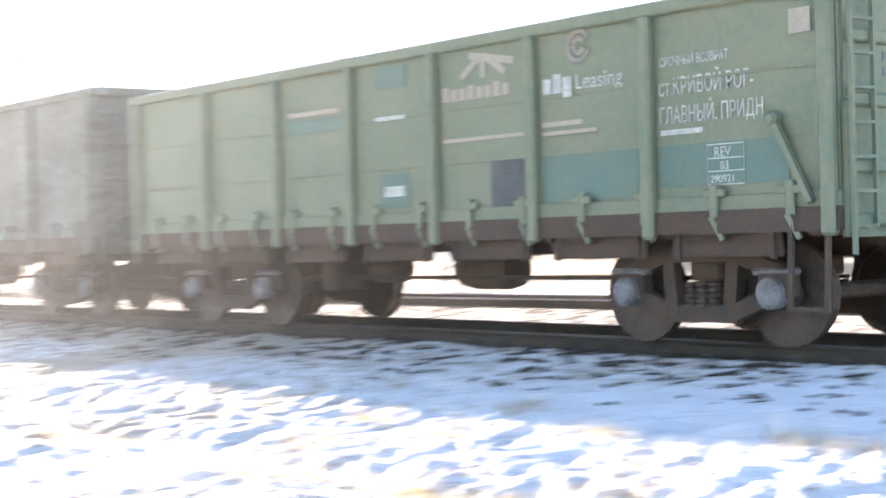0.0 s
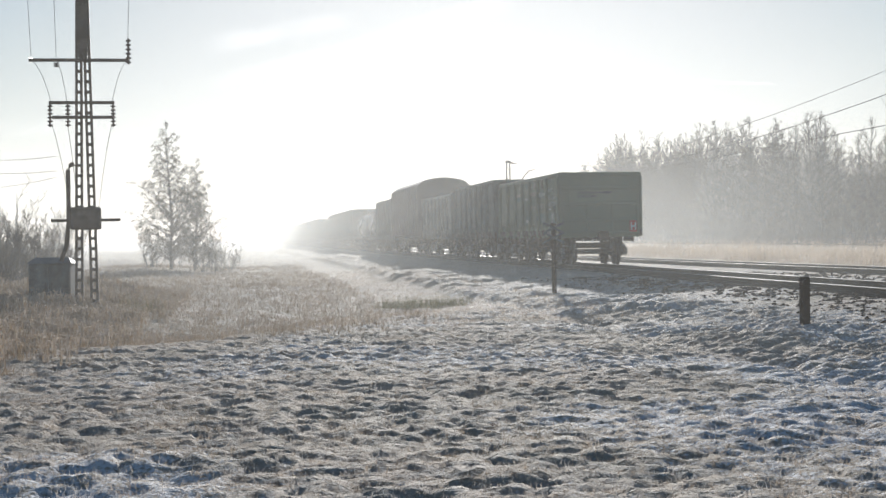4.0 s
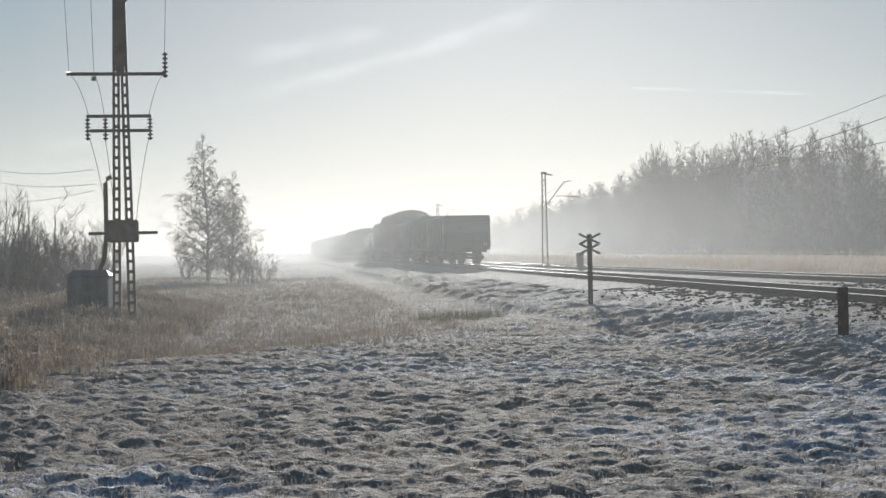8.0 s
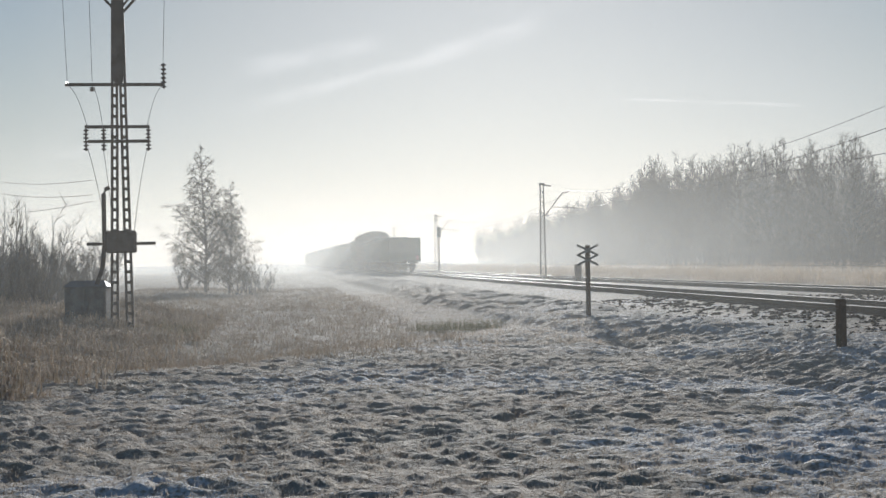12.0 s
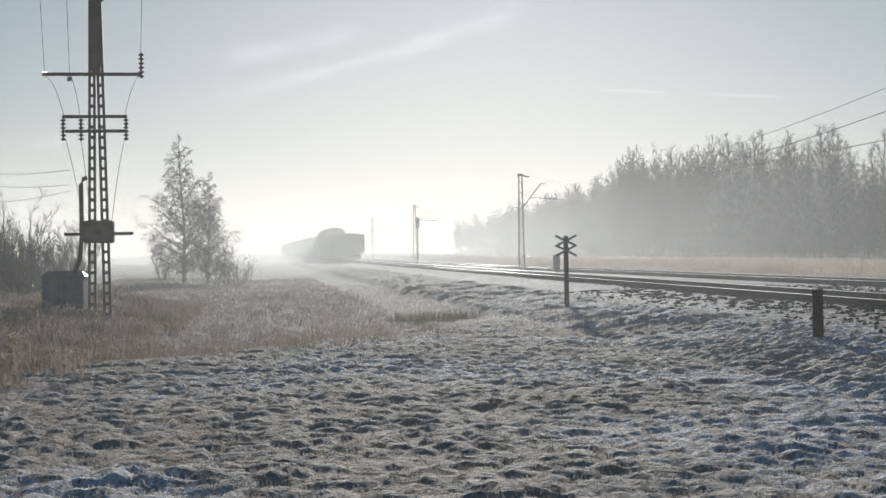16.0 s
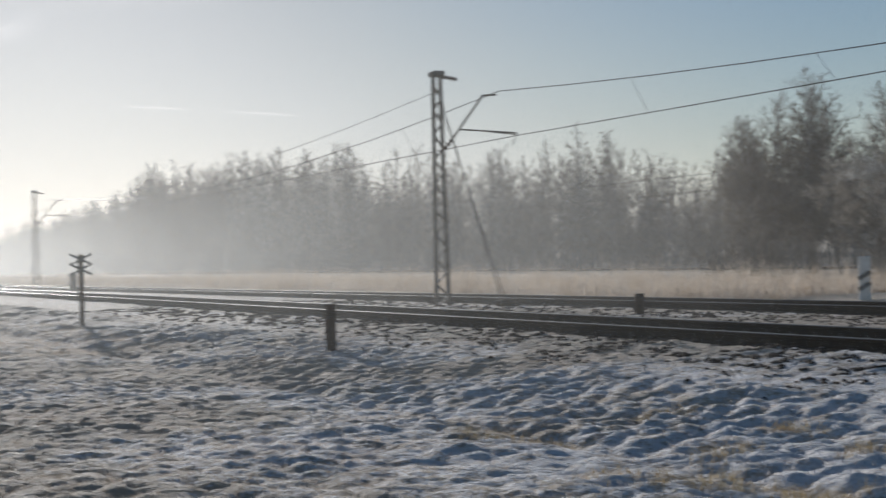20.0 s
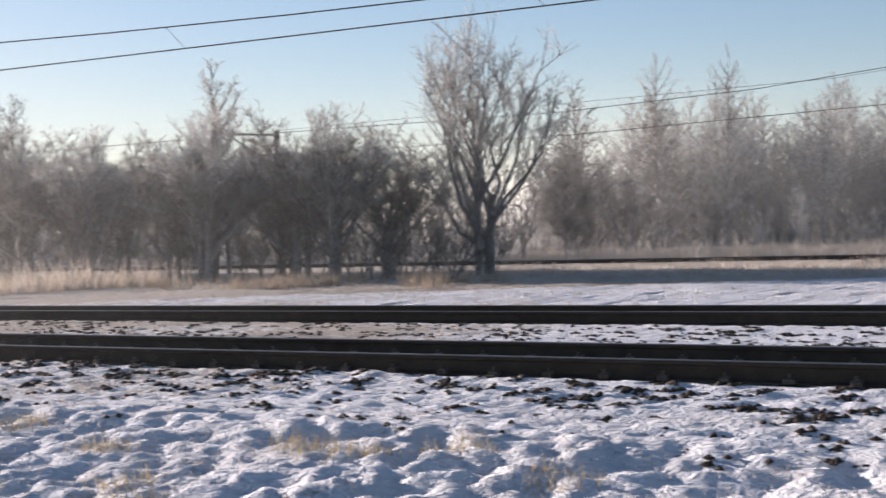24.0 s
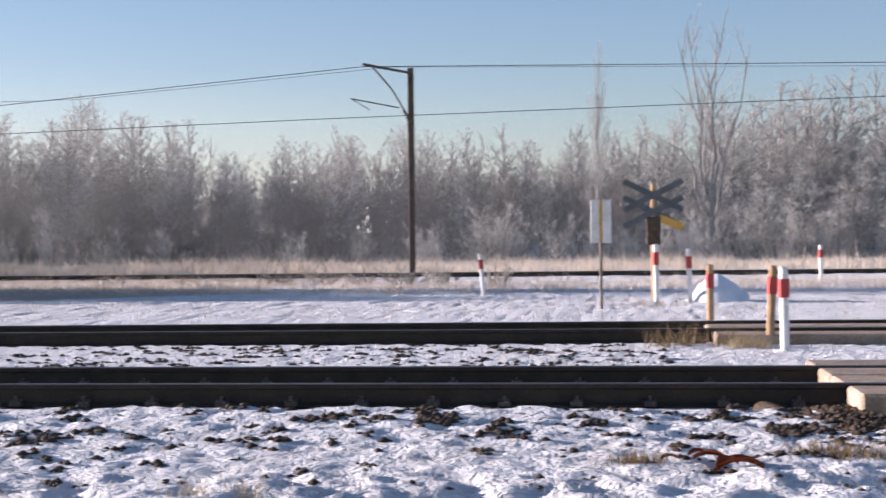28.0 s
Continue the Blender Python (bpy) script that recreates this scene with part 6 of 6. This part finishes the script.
def crossing_litter():
    rng = random.Random(17)
    clods("bare_earth", "dark bare earth spilling beside the crossing deck", "earth", (1.62, 11.2), 320, (0.12, 0.34), 0.032, M_EARTH, rng)
    pipe = tagged(new("drain_pipe"), "dark open end of a drain pipe under the crossing", "drain pipe")
    z = float(ground_z(1.2, 11.5, False)) - 0.06
    b = bmesh.new()
    lathe(b, [(0.075, 0.5), (0.075, 0.0), (0.10, 0.0), (0.10, 0.5)], pose(1.2, 11.45, z, -90, 0, 10), 14)
    part("pipe", b, M_EARTH, pipe)
    part("pipe_plug", lathe(bmesh.new(), [(0.0, 0.3), (0.075, 0.3)], pose(1.2, 11.45, z, -90, 0, 10), 12), M_UNDER, pipe)
    leaf = tagged(new("dead_plant"), "rust-red withered broad leaves lying on snow", "dead plant")
    for k, (x, y, a, s) in enumerate(((0.50, 9.95, 30, 0.07), (0.56, 9.85, -20, 0.10), (0.66, 9.72, 60, 0.12), (0.72, 9.66, 10, 0.14), (0.62, 9.78, 100, 0.09), (0.33, 9.95, 40, 0.06))):
        g = bmesh.new()
        rows = []
        for i in range(6):
            t = i / 5
            w = 0.42 * math.sin(math.pi * min(0.97, 0.08 + t * 0.9)) ** 0.7
            rows.append([g.verts.new((s * (t * 2 - 1), s * q * w, s * (0.35 * (1 - (t * 2 - 1) ** 2) + 0.25 * abs(q)))) for q in (-1, 0, 1)])
        for p, q in zip(rows, rows[1:]):
            for i in range(2):
                g.faces.new((p[i], q[i], q[i + 1], p[i + 1]))
        bmesh.ops.solidify(g, geom=g.faces[:], thickness=0.004)
        ob = part("leaf", g, M_ORANGE, leaf)
        y -= 0.36
        ob.matrix_basis = pose(x, y, float(ground_z(x, y)) + 0.03, 0, 0, a)


crossing_litter()


def stones():
    """Dark clods and ballast stones that stand out of the snow beside the rails."""
    r = np.random.default_rng(3)
    n = 120000
    x = 2.5 - 50 * r.random(n) ** 1.25
    d = np.where(r.random(n) < 0.55, -1.3 - np.abs(r.normal(0, 1.25, n)), 1.2 + 4.2 * r.random(n))
    y = track_y(x) + d
    keep = (vnoise(x, y, 0.17, 12) > 0.60 + 0.36 * r.random(n) + 0.12 * sstep(-d, 2.0, 4.0)) & (d > -4.4) & ~((x > 0.6) & (d > 0))
    x, y = x[keep][:14000], y[keep][:14000]
    m = len(x)
    size = r.uniform(0.010, 0.033, m) * (1 + 0.4 * sstep(-x, 14, 40))
    z = ground_z(x, y) + size * 0.15
    knob = np.array([(1, 0, 0), (0.3, 0.95, 0), (-0.8, 0.6, 0), (-0.8, -0.6, 0), (0.3, -0.95, 0), (0.1, 0.1, 0.75), (-0.3, -0.2, 0.6), (0, 0, -0.8)])
    v = np.stack([x, y, z], -1)[:, None] + knob[None] * size[:, None, None] * r.uniform(0.65, 1.5, (m, 8, 3)) * np.array([1.25, 1.1, 0.85])
    f = np.array([(0, 1, 5), (1, 2, 5), (2, 6, 5), (2, 3, 6), (3, 4, 6), (4, 5, 6), (4, 0, 5), (1, 0, 7), (2, 1, 7), (3, 2, 7), (4, 3, 7), (0, 4, 7)])
    f = (f[None] + (np.arange(m) * 8)[:, None, None]).reshape(-1, 3)
    tagged(new("ballast_stones", tri_mesh("ballast_stones", v.reshape(-1, 3), f, [M_STONE])), "dark ballast stones and clods showing through snow beside the rails", "ballast", kind="stuff")


stones()

# ---- mist ----


def mist_material(name, density, tint):
    """Thin veil of lit droplets: lets most light pass and scatters the rest."""
    m = bpy.data.materials.new(name)
    m.use_nodes = True
    nt = m.node_tree
    for n in list(nt.nodes):
        if n.type != "OUTPUT_MATERIAL":
            nt.nodes.remove(n)
    out = nt.nodes["Material Output"]
    tr = nt.nodes.new("ShaderNodeBsdfTransparent")
    sc = nt.nodes.new("ShaderNodeBsdfTranslucent")
    df = nt.nodes.new("ShaderNodeBsdfDiffuse")
    sc.inputs[0].default_value = df.inputs[0].default_value = (*tint, 1)
    both = nt.nodes.new("ShaderNodeMixShader")
    both.inputs[0].default_value = 0.2
    nt.links.new(sc.outputs[0], both.inputs[1])
    nt.links.new(df.outputs[0], both.inputs[2])
    tc = nt.nodes.new("ShaderNodeTexCoord")
    sep = nt.nodes.new("ShaderNodeSeparateXYZ")
    nt.links.new(tc.outputs["Object"], sep.inputs[0])
    fall = nt.nodes.new("ShaderNodeMapRange")
    fall.interpolation_type = "SMOOTHSTEP"
    for i, q in enumerate((0.0, 13.5, 1.0, 0.0)):
        fall.inputs[i + 1].default_value = q
    nt.links.new(sep.outputs[2], fall.inputs[0])
    ns = nt.nodes.new("ShaderNodeTexNoise")
    ns.inputs["Scale"].default_value, ns.inputs["Detail"].default_value = 0.03, 3
    nt.links.new(tc.outputs["Object"], ns.inputs["Vector"])
    amp = nt.nodes.new("ShaderNodeMapRange")
    for i, q in enumerate((0.3, 0.7, density * 0.6, density * 1.3)):
        amp.inputs[i + 1].default_value = q
    nt.links.new(ns.outputs[0], amp.inputs[0])
    mul = nt.nodes.new("ShaderNodeMath")
    mul.operation = "MULTIPLY"
    nt.links.new(fall.outputs[0], mul.inputs[0])
    nt.links.new(amp.outputs[0], mul.inputs[1])
    th = nt.nodes.new("ShaderNodeAttribute")
    th.attribute_name = "thickness"
    mul2 = nt.nodes.new("ShaderNodeMath")
    mul2.operation = "MULTIPLY"
    nt.links.new(mul.outputs[0], mul2.inputs[0])
    nt.links.new(th.outputs["Fac"], mul2.inputs[1])
    mix = nt.nodes.new("ShaderNodeMixShader")
    nt.links.new(mul2.outputs[0], mix.inputs[0])
    nt.links.new(tr.outputs[0], mix.inputs[1])
    nt.links.new(both.outputs[0], mix.inputs[2])
    nt.links.new(mix.outputs[0], out.inputs[0])
    return m


def mist():
    """Ground mist over the fields and the line, as veil sheets in arcs around the camera. The near ones thin out
    towards the crossing and also stand in for sun glare; thickness by bearing is tuned to fit the camera's view.
    """
    banks = []
    rad = 12.0
    while rad < 360:
        step = rad * (0.15 if rad < 60 else 0.11)
        dens = step * (0.0035 if rad < 36 else 0.0026 if rad < 130 else 0.0030)
        a0, fade = (126 - 0.4 * rad, 30) if rad < 58 else (50, 30) if rad < 90 else (62, 50)
        banks.append((rad, dens, a0, fade))
        rad += step
    for k, (rad, dens, a0, fade) in enumerate(banks):
        a1, n = 226, 40
        v, f, th = [], [], []
        for i in range(n + 1):
            deg = a0 + (a1 - a0) * i / n
            a = radians(deg)
            r = rad * (1 + 0.04 * math.sin(3 * a + k))
            for z in (-1.5, 4, 10, 24):
                v.append((r * math.cos(a), r * math.sin(a), z))
                t = min(1.0, (deg - a0) / fade)
                # density by bearing from the camera, tuned to fit its view
                east = float(np.interp(deg, [80, 104, 118, 130, 142, 152, 165, 172], [1.9, 1.9, 1.6, 0.8, 0.32, 0.5, 0.85, 1.15])) if rad > 58 else float(np.interp(deg, [136, 142, 152, 162], [0.3, 0.25, 0.5, 0.7]))
                th.append(t * t * (3 - 2 * t) * min(1.0, (a1 - deg) / 8) * east)
            if i:
                o = i * 4
                f += [(o - 4 + j, o + j, o + j + 1, o - 3 + j) for j in range(3)]
        ob = mesh_of("mist_bank", v, f, mist_material("mist_veil", dens, (0.97, 0.97, 0.93)), None, "", True)
        at = ob.data.attributes.new("thickness", "FLOAT", "POINT")
        at.data.foreach_set("value", th)
        tagged(ob, "veil sheet in an arc around the camera, standing in for mist over the fields", "mist", kind="stuff")


mist()

motions()
